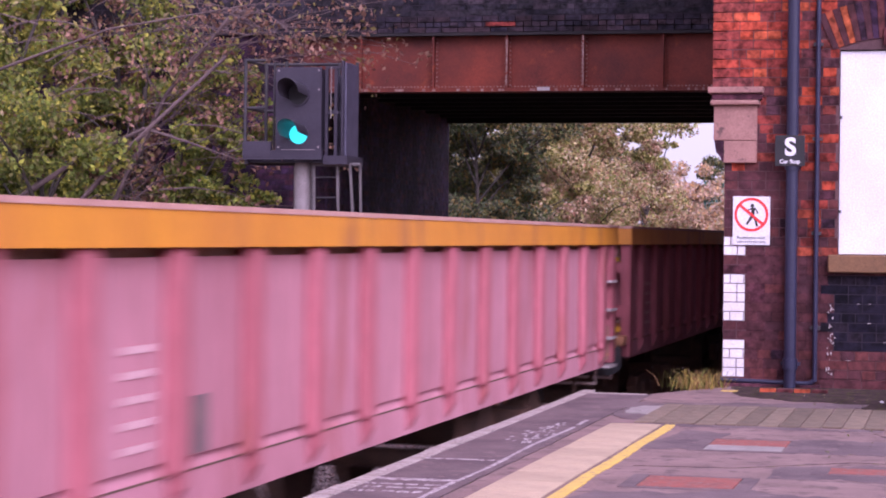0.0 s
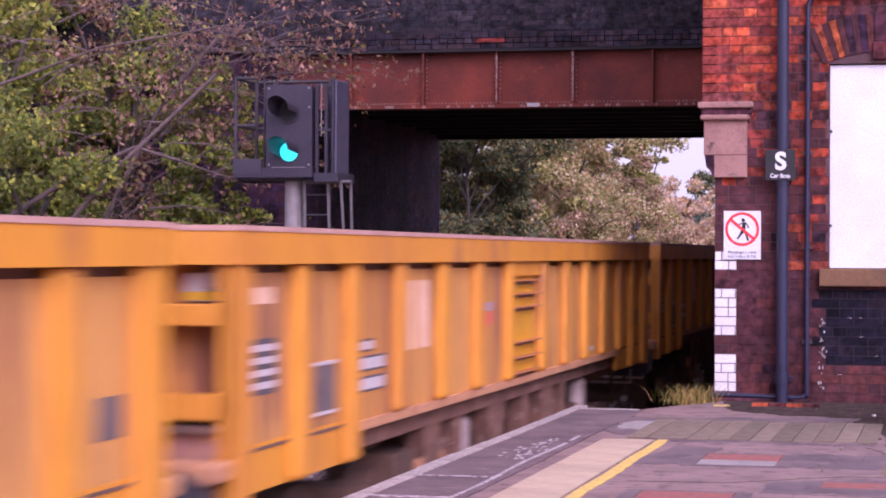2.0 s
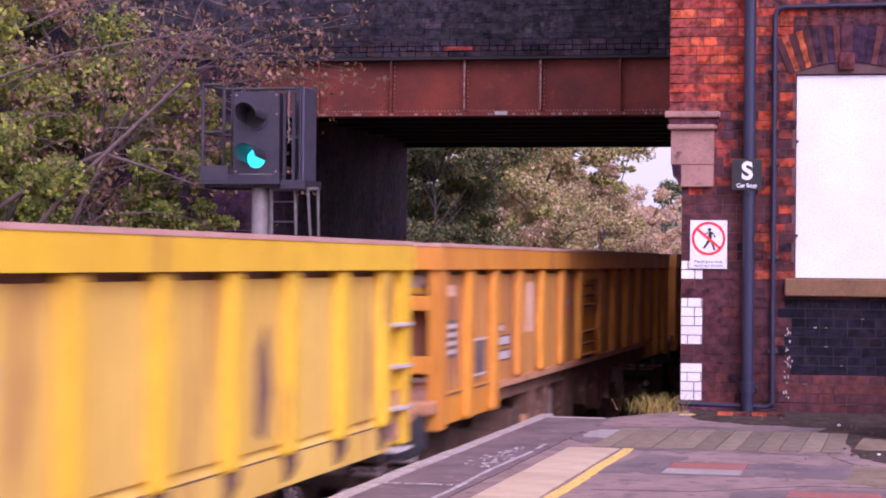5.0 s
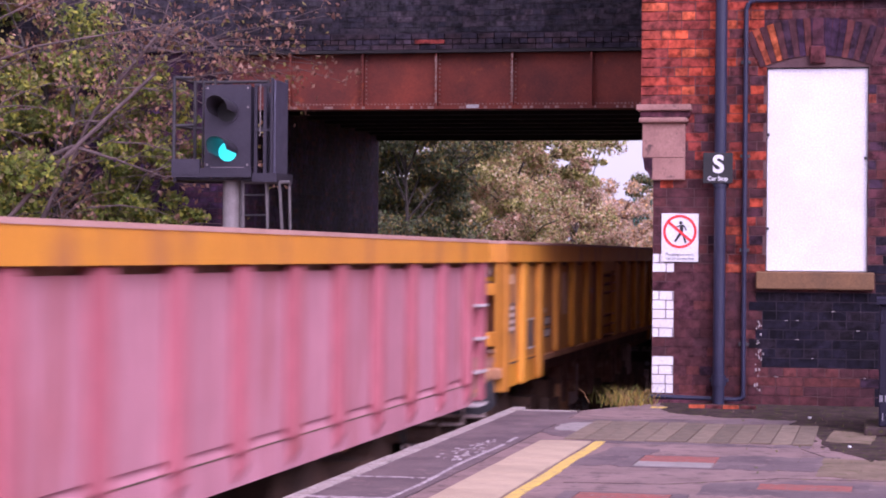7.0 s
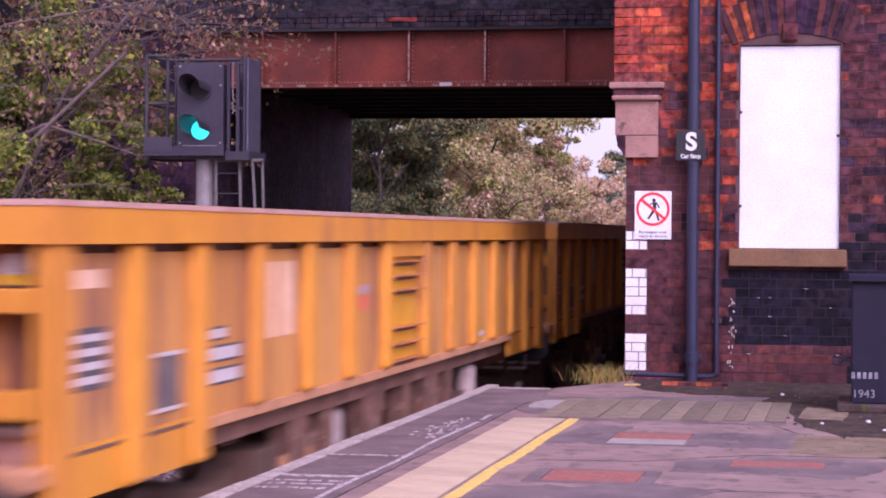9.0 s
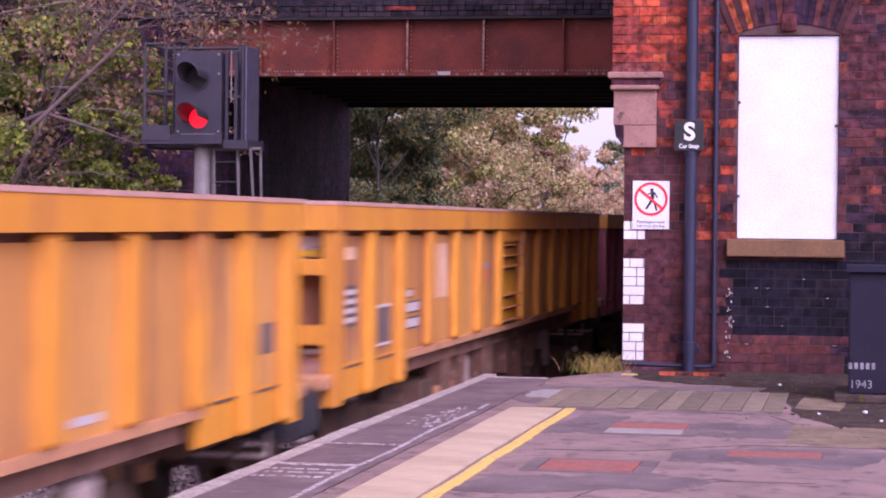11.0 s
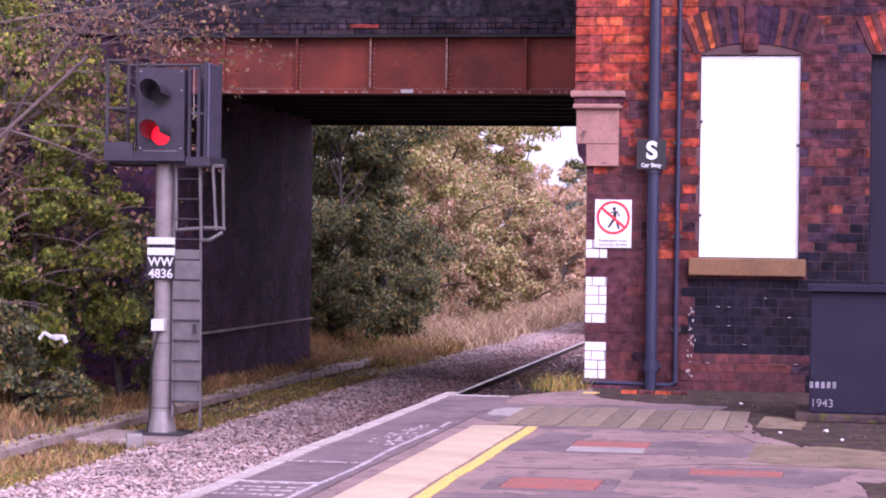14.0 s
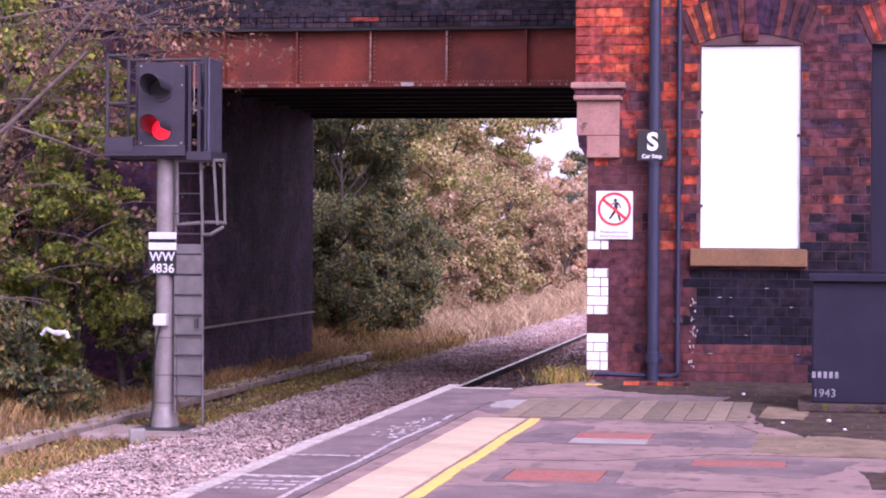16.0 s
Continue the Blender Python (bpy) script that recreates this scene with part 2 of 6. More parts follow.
BRICK_PIECE = bricks_mat("red_brick_piece", [(0.090, 0.030, 0.036), (0.080, 0.029, 0.036), (0.105, 0.033, 0.037), (0.072, 0.028, 0.036), (0.125, 0.037, 0.036)], False, 0.7, (0.59, 1.2), (0.7, 1.15))
BRICK_ORANGE = bricks_mat("orange_brick", [(0.58, 0.09, 0.035), (0.44, 0.07, 0.035), (0.34, 0.055, 0.036), (0.20, 0.045, 0.04), (0.60, 0.12, 0.045), (0.26, 0.05, 0.04)], True)
BRICK_PURPLE = bricks_mat("purple_brick", [(0.055, 0.026, 0.042), (0.075, 0.030, 0.045), (0.045, 0.025, 0.045), (0.12, 0.034, 0.038), (0.09, 0.030, 0.040)], True)
BRICK_ORANGE_PIECE = bricks_mat("orange_brick_piece", [(0.50, 0.08, 0.035), (0.40, 0.065, 0.035), (0.30, 0.05, 0.036), (0.24, 0.05, 0.04), (0.56, 0.13, 0.05)], False)
QUOIN_WHITE = surf("chipped_white_paint", (0.76, 0.73, 0.75), (0.66, 0.62, 0.64), 0.7, scale=5, fine=60, bump=0.25, c3=(0.22, 0.11, 0.11), spots=-0.04)
BRICK_BLUE = bricks_mat("dark_brick", [(0.035, 0.030, 0.042), (0.05, 0.042, 0.055), (0.026, 0.023, 0.034), (0.075, 0.055, 0.07), (0.04, 0.034, 0.042)], True)
BRICK_BLUE_PIECE = bricks_mat("dark_brick_piece", [(0.036, 0.029, 0.045), (0.046, 0.036, 0.052), (0.030, 0.024, 0.038), (0.062, 0.042, 0.056), (0.055, 0.034, 0.042)], False)
BRICK_TAR = bricks_mat("tarred_brick", [(0.013, 0.010, 0.021), (0.017, 0.013, 0.025), (0.011, 0.009, 0.018), (0.022, 0.015, 0.024)], True, 0.85)
BRICK_SOOT = bricks_mat("sooty_brick", [(0.048, 0.021, 0.050), (0.062, 0.024, 0.048), (0.038, 0.020, 0.044), (0.085, 0.028, 0.038), (0.052, 0.026, 0.062)], True, 0.8, (0.5, 1.3), (0.5, 1.4))
MORTAR = surf("mortar", (0.085, 0.042, 0.048), (0.13, 0.068, 0.07), 0.95, scale=4, fine=80, bump=0.3)
MORTAR_DARK = surf("sooty_mortar", (0.024, 0.017, 0.026), (0.040, 0.028, 0.040), 0.95, scale=3, fine=80, bump=0.3)
SANDSTONE = surf("red_sandstone", (0.36, 0.19, 0.16), (0.27, 0.14, 0.12), 0.9, scale=4, fine=80, bump=0.4, c3=(0.12, 0.07, 0.065), spots=0.03)
SILL_STONE = surf("brown_sill", (0.20, 0.10, 0.045), (0.14, 0.075, 0.04), 0.8, scale=3, fine=60, bump=0.25)
GIRDER = surf("red_oxide_girder", (0.25, 0.042, 0.021), (0.105, 0.023, 0.018), 0.7, scale=1.1, fine=45, bump=0.25, c3=(0.29, 0.058, 0.021), spots=-0.01, lo=0.30, hi=0.66)
GIRDER_DARK = surf("dark_girder", (0.02, 0.017, 0.02), (0.035, 0.028, 0.03), 0.9, scale=3, fine=50, bump=0.2)
RIVET_PALE = surf("flaking_edge", (0.40, 0.27, 0.24), (0.24, 0.10, 0.08), 0.8, scale=14, fine=60, bump=0.2)
SIGNAL_GREY = surf("signal_grey", (0.041, 0.033, 0.052), (0.053, 0.043, 0.064), 0.55, scale=5, fine=70, bump=0.05)
SIGNAL_PALE = surf("signal_pale_grey", (0.11, 0.10, 0.15), (0.09, 0.082, 0.125), 0.55, scale=5, fine=70, bump=0.05)
GALV = surf("galvanised_steel", (0.34, 0.295, 0.30), (0.26, 0.22, 0.22), 0.5, metal=0.3, scale=5, fine=80, bump=0.08)
LADDER_GREY = surf("ladder_grey", (0.20, 0.175, 0.18), (0.15, 0.13, 0.135), 0.6, metal=0.2, scale=6, fine=80, bump=0.1)
BLACK = surf("black_paint", (0.015, 0.014, 0.017), (0.025, 0.022, 0.026), 0.6, scale=6, fine=80, bump=0.05)
PIPE_BLUE = surf("blue_black_pipe", (0.018, 0.018, 0.045), (0.026, 0.025, 0.055), 0.5, scale=5, fine=60, bump=0.08)
CABINET = surf("dark_blue_cabinet", (0.011, 0.008, 0.023), (0.016, 0.012, 0.029), 0.6, scale=3, fine=60, bump=0.1, spec=0.25)
CHALK = surf("chalk", (0.30, 0.28, 0.32), (0.16, 0.15, 0.18), 0.9, scale=30, fine=90, bump=0.0)
BARK = surf("bark", (0.075, 0.058, 0.05), (0.04, 0.032, 0.028), 0.95, scale=8, fine=60, bump=0.5)
GREEN_GLOW = glow("green_lens", (0.0, 0.62, 0.56), 0.9)
RED_GLOW = glow("red_lens", (1.0, 0.006, 0.010), 0.75)
HOOD = surf("satin_black_hood", (0.036, 0.030, 0.042), (0.048, 0.041, 0.054), 0.45, scale=5, fine=70, bump=0.03, spec=0.6)
LEAF_GREEN = leaf_mat("green_leaves", [(0.19, 0.235, 0.05), (0.28, 0.33, 0.06), (0.14, 0.18, 0.045), (0.41, 0.42, 0.07), (0.22, 0.265, 0.06), (0.55, 0.50, 0.09), (0.25, 0.235, 0.085), (0.175, 0.21, 0.06), (0.36, 0.285, 0.15), (0.13, 0.165, 0.045), (0.31, 0.33, 0.08)], 0.38)
LEAF_YELLOW = leaf_mat("yellowing_leaves", [(0.44, 0.42, 0.08), (0.34, 0.34, 0.07), (0.24, 0.27, 0.06), (0.42, 0.34, 0.17), (0.52, 0.46, 0.10), (0.18, 0.21, 0.06)], 0.35)
TWIG = surf("pale_twig", (0.17, 0.115, 0.11), (0.10, 0.068, 0.068), 0.9, scale=6, fine=60, bump=0.2)
LEAF_DARK = leaf_mat("dark_leaves", [(0.100, 0.130, 0.054), (0.135, 0.175, 0.064), (0.160, 0.170, 0.085), (0.084, 0.100, 0.058), (0.33, 0.22, 0.075), (0.145, 0.122, 0.085), (0.215, 0.20, 0.125), (0.070, 0.084, 0.052), (0.29, 0.25, 0.09)])
LEAF_BROWN = leaf_mat("autumn_leaves", [(0.50, 0.34, 0.18), (0.36, 0.31, 0.12), (0.60, 0.44, 0.27), (0.29, 0.31, 0.085), (0.58, 0.33, 0.22), (0.19, 0.20, 0.065), (0.52, 0.44, 0.17), (0.62, 0.53, 0.36), (0.21, 0.15, 0.075)])
LEAF_RUST = leaf_mat("rusty_leaves", [(0.42, 0.25, 0.155), (0.28, 0.18, 0.105), (0.52, 0.34, 0.235), (0.20, 0.155, 0.075), (0.44, 0.22, 0.155), (0.33, 0.285, 0.105), (0.16, 0.13, 0.065), (0.56, 0.42, 0.31)])
LEAF_OLIVE = leaf_mat("olive_leaves", [(0.345, 0.322, 0.092), (0.207, 0.207, 0.057), (0.483, 0.425, 0.149), (0.138, 0.138, 0.046), (0.575, 0.460, 0.230), (0.253, 0.172, 0.081)])
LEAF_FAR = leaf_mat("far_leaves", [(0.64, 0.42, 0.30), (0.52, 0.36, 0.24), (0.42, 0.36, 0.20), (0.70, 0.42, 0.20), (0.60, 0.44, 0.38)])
STRAW = leaf_mat("dry_grass", [(0.46, 0.27, 0.11), (0.56, 0.36, 0.18), (0.36, 0.20, 0.08), (0.20, 0.17, 0.05), (0.50, 0.30, 0.16), (0.24, 0.12, 0.06)])
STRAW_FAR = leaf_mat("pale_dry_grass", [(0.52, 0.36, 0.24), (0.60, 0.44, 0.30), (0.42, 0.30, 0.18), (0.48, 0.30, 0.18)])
WEED = leaf_mat("green_weeds", [(0.22, 0.19, 0.05), (0.15, 0.16, 0.04), (0.38, 0.25, 0.09), (0.28, 0.15, 0.07), (0.44, 0.34, 0.08)])
WITHERED = leaf_mat("withered_leaves", [(0.34, 0.18, 0.12), (0.24, 0.13, 0.09), (0.44, 0.25, 0.18), (0.30, 0.24, 0.08), (0.20, 0.10, 0.08)])
LITTER = surf("white_litter", (0.75, 0.73, 0.76), (0.62, 0.60, 0.64), 0.5, scale=9, fine=60, bump=0.0)
FENCE_GREEN = surf("green_fence", (0.10, 0.24, 0.19), (0.08, 0.20, 0.16), 0.6, scale=5, fine=60, bump=0.0)


# ---------------------------------------------------------------- mesh helpers
def part(name, bm, material, parent=None, label=""):
    """Links a bmesh as one mesh object under a thing or a part."""
    me = bpy.data.meshes.new(name)
    bm.to_mesh(me)
    bm.free()
    me.materials.append(material)
    ob = new(name, me)
    ob.parent = parent
    return tagged(ob, label) if label else ob


def mesh_part(name, verts, faces, material, parent=None, label=""):
    me = bpy.data.meshes.new(name)
    me.from_pydata(verts, [], faces)
    me.update()
    me.materials.append(material)
    ob = new(name, me)
    ob.parent = parent
    return tagged(ob, label) if label else ob


def box(bm, x0, x1, y0, y1, z0, z1, bevel=0.0):
    made = bmesh.ops.create_cube(bm, size=1.0)["verts"]
    for v in made:
        v.co = Vector((x0 + (v.co.x + 0.5) * (x1 - x0), y0 + (v.co.y + 0.5) * (y1 - y0), z0 + (v.co.z + 0.5) * (z1 - z0)))
    if bevel:
        edges = list({e for v in made for e in v.link_edges})
        bmesh.ops.bevel(bm, geom=edges, offset=bevel, segments=2, affect="EDGES", profile=0.5)
    return bm


def boxed(*dims, bevel=0.0):
    return box(bmesh.new(), *dims, bevel=bevel)


def tube(bm, a, b, r0, r1=None, n=12, cap=True):
    """A tapered round bar from a to b."""
    a, b = Vector(a), Vector(b)
    r1 = r0 if r1 is None else r1
    d = b - a
    m = Matrix.Translation((a + b) / 2) @ d.to_track_quat("Z", "Y").to_matrix().to_4x4()
    bmesh.ops.create_cone(bm, cap_ends=cap, segments=n, radius1=r0, radius2=r1, depth=d.length, matrix=m)
    return bm


def bent(bm, points, r0, r1, n=7):
    """A bent tapering limb through points."""
    for i in range(len(points) - 1):
        f0, f1 = i / (len(points) - 1), (i + 1) / (len(points) - 1)
        tube(bm, points[i], points[i + 1], r0 + (r1 - r0) * f0, r0 + (r1 - r0) * f1, n)
    return bm


def prism(bm, outline, axis, lo, hi):
    """Extrudes a closed outline (pairs) along an axis from lo to hi."""
    def at(p, d):
        return {"x": (d, p[0], p[1]), "y": (p[0], d, p[1]), "z": (p[0], p[1], d)}[axis]
    a = [bm.verts.new(at(p, lo)) for p in outline]
    b = [bm.verts.new(at(p, hi)) for p in outline]
    n = len(outline)
    bm.faces.new(a)
    bm.faces.new(list(reversed(b)))
    for i in range(n):
        bm.faces.new((a[i], b[i], b[(i + 1) % n], a[(i + 1) % n]))
    bmesh.ops.recalc_face_normals(bm, faces=bm.faces)
    return bm


def thing(name, label, category, at=(0, 0, 0), group="", kind=""):
    ob = new(name)
    ob.location = at
    ob.empty_display_size = 0.2
    return tagged(ob, label, category, group, kind)


def solid(name, bm, material, label, category="", kind="", group=""):
    return tagged(part(name, bm, material), label, category, group, kind)


def text(name, words, size, material, m, parent=None, depth=0.002, align="CENTER", bold=0.0):
    """Raised lettering as a mesh."""
    cu = bpy.data.curves.new(name, "FONT")
    cu.body, cu.size, cu.extrude, cu.align_x, cu.align_y = words, size, depth, align, "CENTER"
    cu.offset = bold
    tmp = bpy.data.objects.new(name, cu)
    me = bpy.data.meshes.new_from_object(tmp)
    bpy.data.objects.remove(tmp)
    me.materials.append(material)
    ob = new(name, me)
    ob.parent = parent
    ob.matrix_basis = m
    return ob


FACING = pose(0, 0, 0, 90, 0, 0)      # turns lettering upright, to be read looking along +y


def brick_run(rows, x0, x1, z0, y, course=0.08, length=0.235, depth=0.10, joint=0.01, face=-1, skip=None, jitter=0.004, axis="x", rng=RNG):
    """Bricks of a wall in alternating header and stretcher courses: boxes (x0, x1, y0, y1, z0, z1)."""
    out = []
    for r in range(rows):
        unit = length if r % 2 == 0 else length / 2
        x = x0 - (0 if r % 2 == 0 else 0) - (unit / 2 if r % 4 > 1 else 0)
        z = z0 + r * course
        while x < x1 - 0.02:
            a, b = max(x, x0), min(x + unit, x1)
            if b - a > 0.035 and not (skip and skip((a + b) / 2, z + course / 2, a, b)):
                j = rng.uniform(-jitter, jitter)
                out.append((a + joint / 2, b - joint / 2, y + j, y + depth, z + joint / 2, z + course - joint / 2))
            x += unit
    return out


BOX_FACES = [(0, 1, 3, 2), (4, 6, 7, 5), (0, 4, 5, 1), (2, 3, 7, 6), (0, 2, 6, 4), (1, 5, 7, 3)]


def boxes_mesh(boxes, swap=False):
    """Vertices and faces of many boxes; swap lays a wall along y in place of x."""
    vs, fs = [], []
    for i, (x0, x1, y0, y1, z0, z1) in enumerate(boxes):
        for x in (x0, x1):
            for yy in (y0, y1):
                for z in (z0, z1):
                    vs.append((yy, x, z) if swap else (x, yy, z))
        fs += [tuple(8 * i + k for k in f) for f in BOX_FACES]
    return vs, fs


def blades(n, place, height, width, lean=0.35, rng=NR):
    """Grass: n bent blades; place gives the root positions as an array (n, 3)."""
    root = place
    ang = rng.uniform(0, 2 * np.pi, n)
    h = height * rng.uniform(0.45, 1.15, n)
    w = width * rng.uniform(0.6, 1.3, n)
    la = rng.uniform(0, 2 * np.pi, n)
    ln = h * lean * rng.uniform(0.2, 1.6, n)
    side = np.stack([np.cos(ang) * w, np.sin(ang) * w, np.zeros(n)], 1)
    off = np.stack([np.cos(la) * ln, np.sin(la) * ln, np.zeros(n)], 1)
    up = np.stack([np.zeros(n), np.zeros(n), h], 1)
    v = np.stack([root - side, root + side, root + off * 0.35 + up * 0.6 + side * 0.7, root + off * 0.35 + up * 0.6 - side * 0.7, root + off + up], 1).reshape(-1, 3)
    b = np.arange(n) * 5
    q = np.stack([b, b + 1, b + 2, b + 3], 1).tolist()
    t = np.stack([b + 3, b + 2, b + 4], 1).tolist()
    return v.tolist(), q + t


def leaves(centres, size, rng=NR, droop=0.3):
    """Pointed leaves, two folded halves each, at the given centres."""
    n = len(centres)
    d = rng.normal(size=(n, 3))
    d[:, 2] -= droop
    d /= np.linalg.norm(d, axis=1)[:, None]
    r = rng.normal(size=(n, 3))
    s = np.cross(d, r)
    s /= np.linalg.norm(s, axis=1)[:, None] + 1e-9
    k = np.cross(d, s)
    L = size * rng.uniform(0.6, 1.4, n)[:, None]
    a = centres - d * L / 2
    b = centres + d * L / 2
    p = centres + s * L * 0.3 + k * L * 0.1
    q = centres - s * L * 0.3 + k * L * 0.1
    v = np.stack([a, p, b, q], 1).reshape(-1, 3)
    i = np.arange(n) * 4
    f = np.concatenate([np.stack([i, i + 1, i + 2], 1), np.stack([i, i + 2, i + 3], 1)]).tolist()
    return v.tolist(), f


# ---------------------------------------------------------------- ground
def ground_z(x, y):
    z = -1.12
    if x < -9.2:
        z += min(0.28 * (-9.2 - x), 2.6) * min(1.0, max(0.0, (y - 12) / 12))
    if x > -3.2 and y > 18:
        z += 0.0
    if y > 75:
        z += min((y - 75) * 0.012, 1.0) if x < -7 else 0
    return z + 0.05 * noise.noise((x * 0.5, y * 0.5, 0)) * (1 if x < -8 else 0)


def build_ground():
    xs = sorted({*[-900, -500, -250, -120, -70, -45, -30, -24], *[-20 + 0.8 * i for i in range(0, 24)], *[0, 5, 12, 30, 70, 150, 400, 900]})
    ys = sorted({*[-400, -230, -100, -40, -15, 0], *[6 + 1.5 * i for i in range(0, 60)], *[100, 110, 125, 145, 170, 220, 300, 450, 700, 1200, 2000]})
    vs = [(x, y, ground_z(x, y)) for x in xs for y in ys]
    n = len(ys)
    fs = [(i * n + j, (i + 1) * n + j, (i + 1) * n + j + 1, i * n + j + 1) for i in range(len(xs) - 1) for j in range(n - 1)]
    g = mesh_part("ground", vs, fs, SOIL)
    tagged(g, "brown soil and rough verge beside the railway", "ground", kind="structure")


build_ground()
solid("ballast_bed", prism(bmesh.new(), [(-7.5, -1.14), (-6.9, -1.045), (-2.9, -1.045), (-2.4, -1.14)], "y", -230, 420), BALLAST_BED, "grey crushed stone bed under the single track", "ballast", "structure")


def build_stones():
    """Loose ballast stones as small uneven lumps."""
    n = 44000
    u = NR.rand(n)
    y = 11.0 + 52 * u ** 1.35
    x = np.where(NR.rand(n) < 0.8, NR.uniform(-7.4, -4.9, n), NR.uniform(-5.2, -3.2, n))
    edge = np.clip((-6.95 - x) / 0.5, 0, 1)
    keep = NR.rand(n) > edge * 0.85
    x, y = x[keep], y[keep]
    n = len(x)
    z = -1.03 - 0.09 * np.clip((-6.9 - x) / 0.6, 0, 1)
    octa = np.array([(1, 0, 0), (0, 1, 0), (-1, 0, 0), (0, -1, 0), (0, 0, 1), (0, 0, -1)], float)
    v = octa[None] + NR.uniform(-0.35, 0.35, (n, 6, 3))
    size = NR.uniform(0.012, 0.028, (n, 1, 1)) * (1 + 0.012 * (y[:, None, None] - 11))
    v = v * size * np.array([1.25, 1.0, 0.8])
    a = NR.uniform(0, 6.28, n)
    ca, sa = np.cos(a)[:, None], np.sin(a)[:, None]
    vx, vy = v[..., 0] * ca - v[..., 1] * sa, v[..., 0] * sa + v[..., 1] * ca
    v = np.stack([vx + x[:, None], vy + y[:, None], v[..., 2] + z[:, None] + NR.uniform(0, 0.03, (n, 1))], -1).reshape(-1, 3)
    v = v.reshape(n, 6, 3)
    rusty = NR.rand(n) < np.clip((y - 20) / 9, 0, 0.85) * np.clip((x + 6.5) / 0.8, 0, 1)
    for name, some, mat, lab in (("ballast_stones", ~rusty, BALLAST, "loose pinkish grey crushed ballast stones"), ("rusty_ballast_stones", rusty, BALLAST_RUST, "ballast stones stained brown by brake dust")):
        k = int(some.sum())
        base = np.arange(k)[:, None] * 6
        f = np.concatenate([base + np.array(t) for t in ((0, 1, 4), (1, 2, 4), (2, 3, 4), (3, 0, 4), (1, 0, 5), (2, 1, 5), (3, 2, 5), (0, 3, 5))])
        st = mesh_part(name, v[some].reshape(-1, 3).tolist(), f.tolist(), mat)
        tagged(st, lab, "ballast", kind="stuff")


build_stones()


def build_track():
    """Two running rails on concrete sleepers."""
    prof = [(-0.036, 0.0), (0.036, 0.0), (0.036, -0.035), (0.009, -0.05), (0.009, -0.12), (0.07, -0.14), (0.07, -0.152), (-0.07, -0.152), (-0.07, -0.14), (-0.009, -0.12), (-0.009, -0.05), (-0.036, -0.035)]
    for side in (-0.72, 0.72):
        r = thing("rail", "worn steel running rail with a bright top", "rail", (TRACK + side, 0, RAIL), "running rails", "structure")
        part("rail_web", prism(bmesh.new(), prof, "y", -230, 420), RAIL_WEB, r)
        part("rail_head", boxed(-0.030, 0.030, -230, 420, -0.004, 0.004), RAIL_HEAD, r, "bright worn rail head")
    sl = boxed(-1.25, 1.25, -0.12, 0.12, -0.20, 0.0, bevel=0.02)
    first = solid("sleeper", sl, CONCRETE, "concrete sleeper bedded in ballast", "sleeper", "structure", "sleepers")
    first.matrix_basis = pose(TRACK, 6, -1.035)
    for i in range(1, 130):
        copy_thing(first, pose(TRACK, 6 + 0.65 * i, -1.035))


build_track()

# concrete cable trough along the cess
trough = thing("cable_trough", "low grey concrete cable trough beside the track", "cable trough", (0, 0, 0), kind="structure")
lid = bmesh.new()
box(lid, -0.16, 0.16, 0, 0.97, 0, 0.10, bevel=0.012)
first_lid = part("trough_lid", lid, TROUGH, trough)
first_lid.location = (-8.5, 14, -1.09)
for i in range(1, 34):
    c = first_lid.copy()
    scene.collection.objects.link(c)
    c.matrix_basis = pose(-8.5 + max(0.0, i - 20) * 0.022 + RNG.uniform(-0.012, 0.012), 14 + i * 0.99, -1.085 + RNG.uniform(-0.012, 0.012), 0, 0, RNG.uniform(-0.6, 0.6))


# ---------------------------------------------------------------- platform
platform = thing("platform", "worn asphalt station platform with painted edge lines", "platform", kind="structure")
part("platform_base", prism(bmesh.new(), [(EDGE + 0.03, -40), (14, -40), (14, 30.0), (-1.9, 30.0), (-1.9, 18.3), (-2.46, 17.2), (EDGE + 0.03, 17.2)], "z", -1.2, -0.012), CONCRETE, platform, "grey concrete platform wall")
part("surfacing", prism(bmesh.new(), [(-2.42, -40), (14, -40), (14, WALL), (-1.9, WALL), (-1.96, 18.3), (-2.46, 17.2), (-2.42, 17.1)], "z", -0.013, 0.0), ASPHALT_PINK, platform, "patched pinkish grey asphalt")
part("edge_surfacing", prism(bmesh.new(), [(EDGE + 0.08, -40), (-2.425, -40), (-2.425, 17.1), (EDGE + 0.08, 17.1)], "z", -0.013, 0.001), ASPHALT, platform, "darker asphalt strip along the edge")
cop = part("coping_stone", boxed(EDGE - 0.02, EDGE + 0.078, 0.001, 0.899, -0.10, 0.004, bevel=0.002), COPING, platform, "coping stone with worn white paint")
cop.location = (0, 4.0, 0)
for i in range(1, 15):
    c = cop.copy()
    scene.collection.objects.link(c)
    c.matrix_basis = pose(RNG.uniform(-0.006, 0.006), 4.0 + 0.9 * i, RNG.uniform(-0.003, 0.004))
part("coping_run", boxed(EDGE - 0.02, EDGE + 0.078, -40, 3.996, -0.10, 0.004), COPING, platform, "coping with worn white paint")
cop_end = part("end_line", boxed(EDGE + 0.08, -2.46, 17.1, 17.2, -0.1, 0.004), COPING, platform, "worn white line across the platform end")

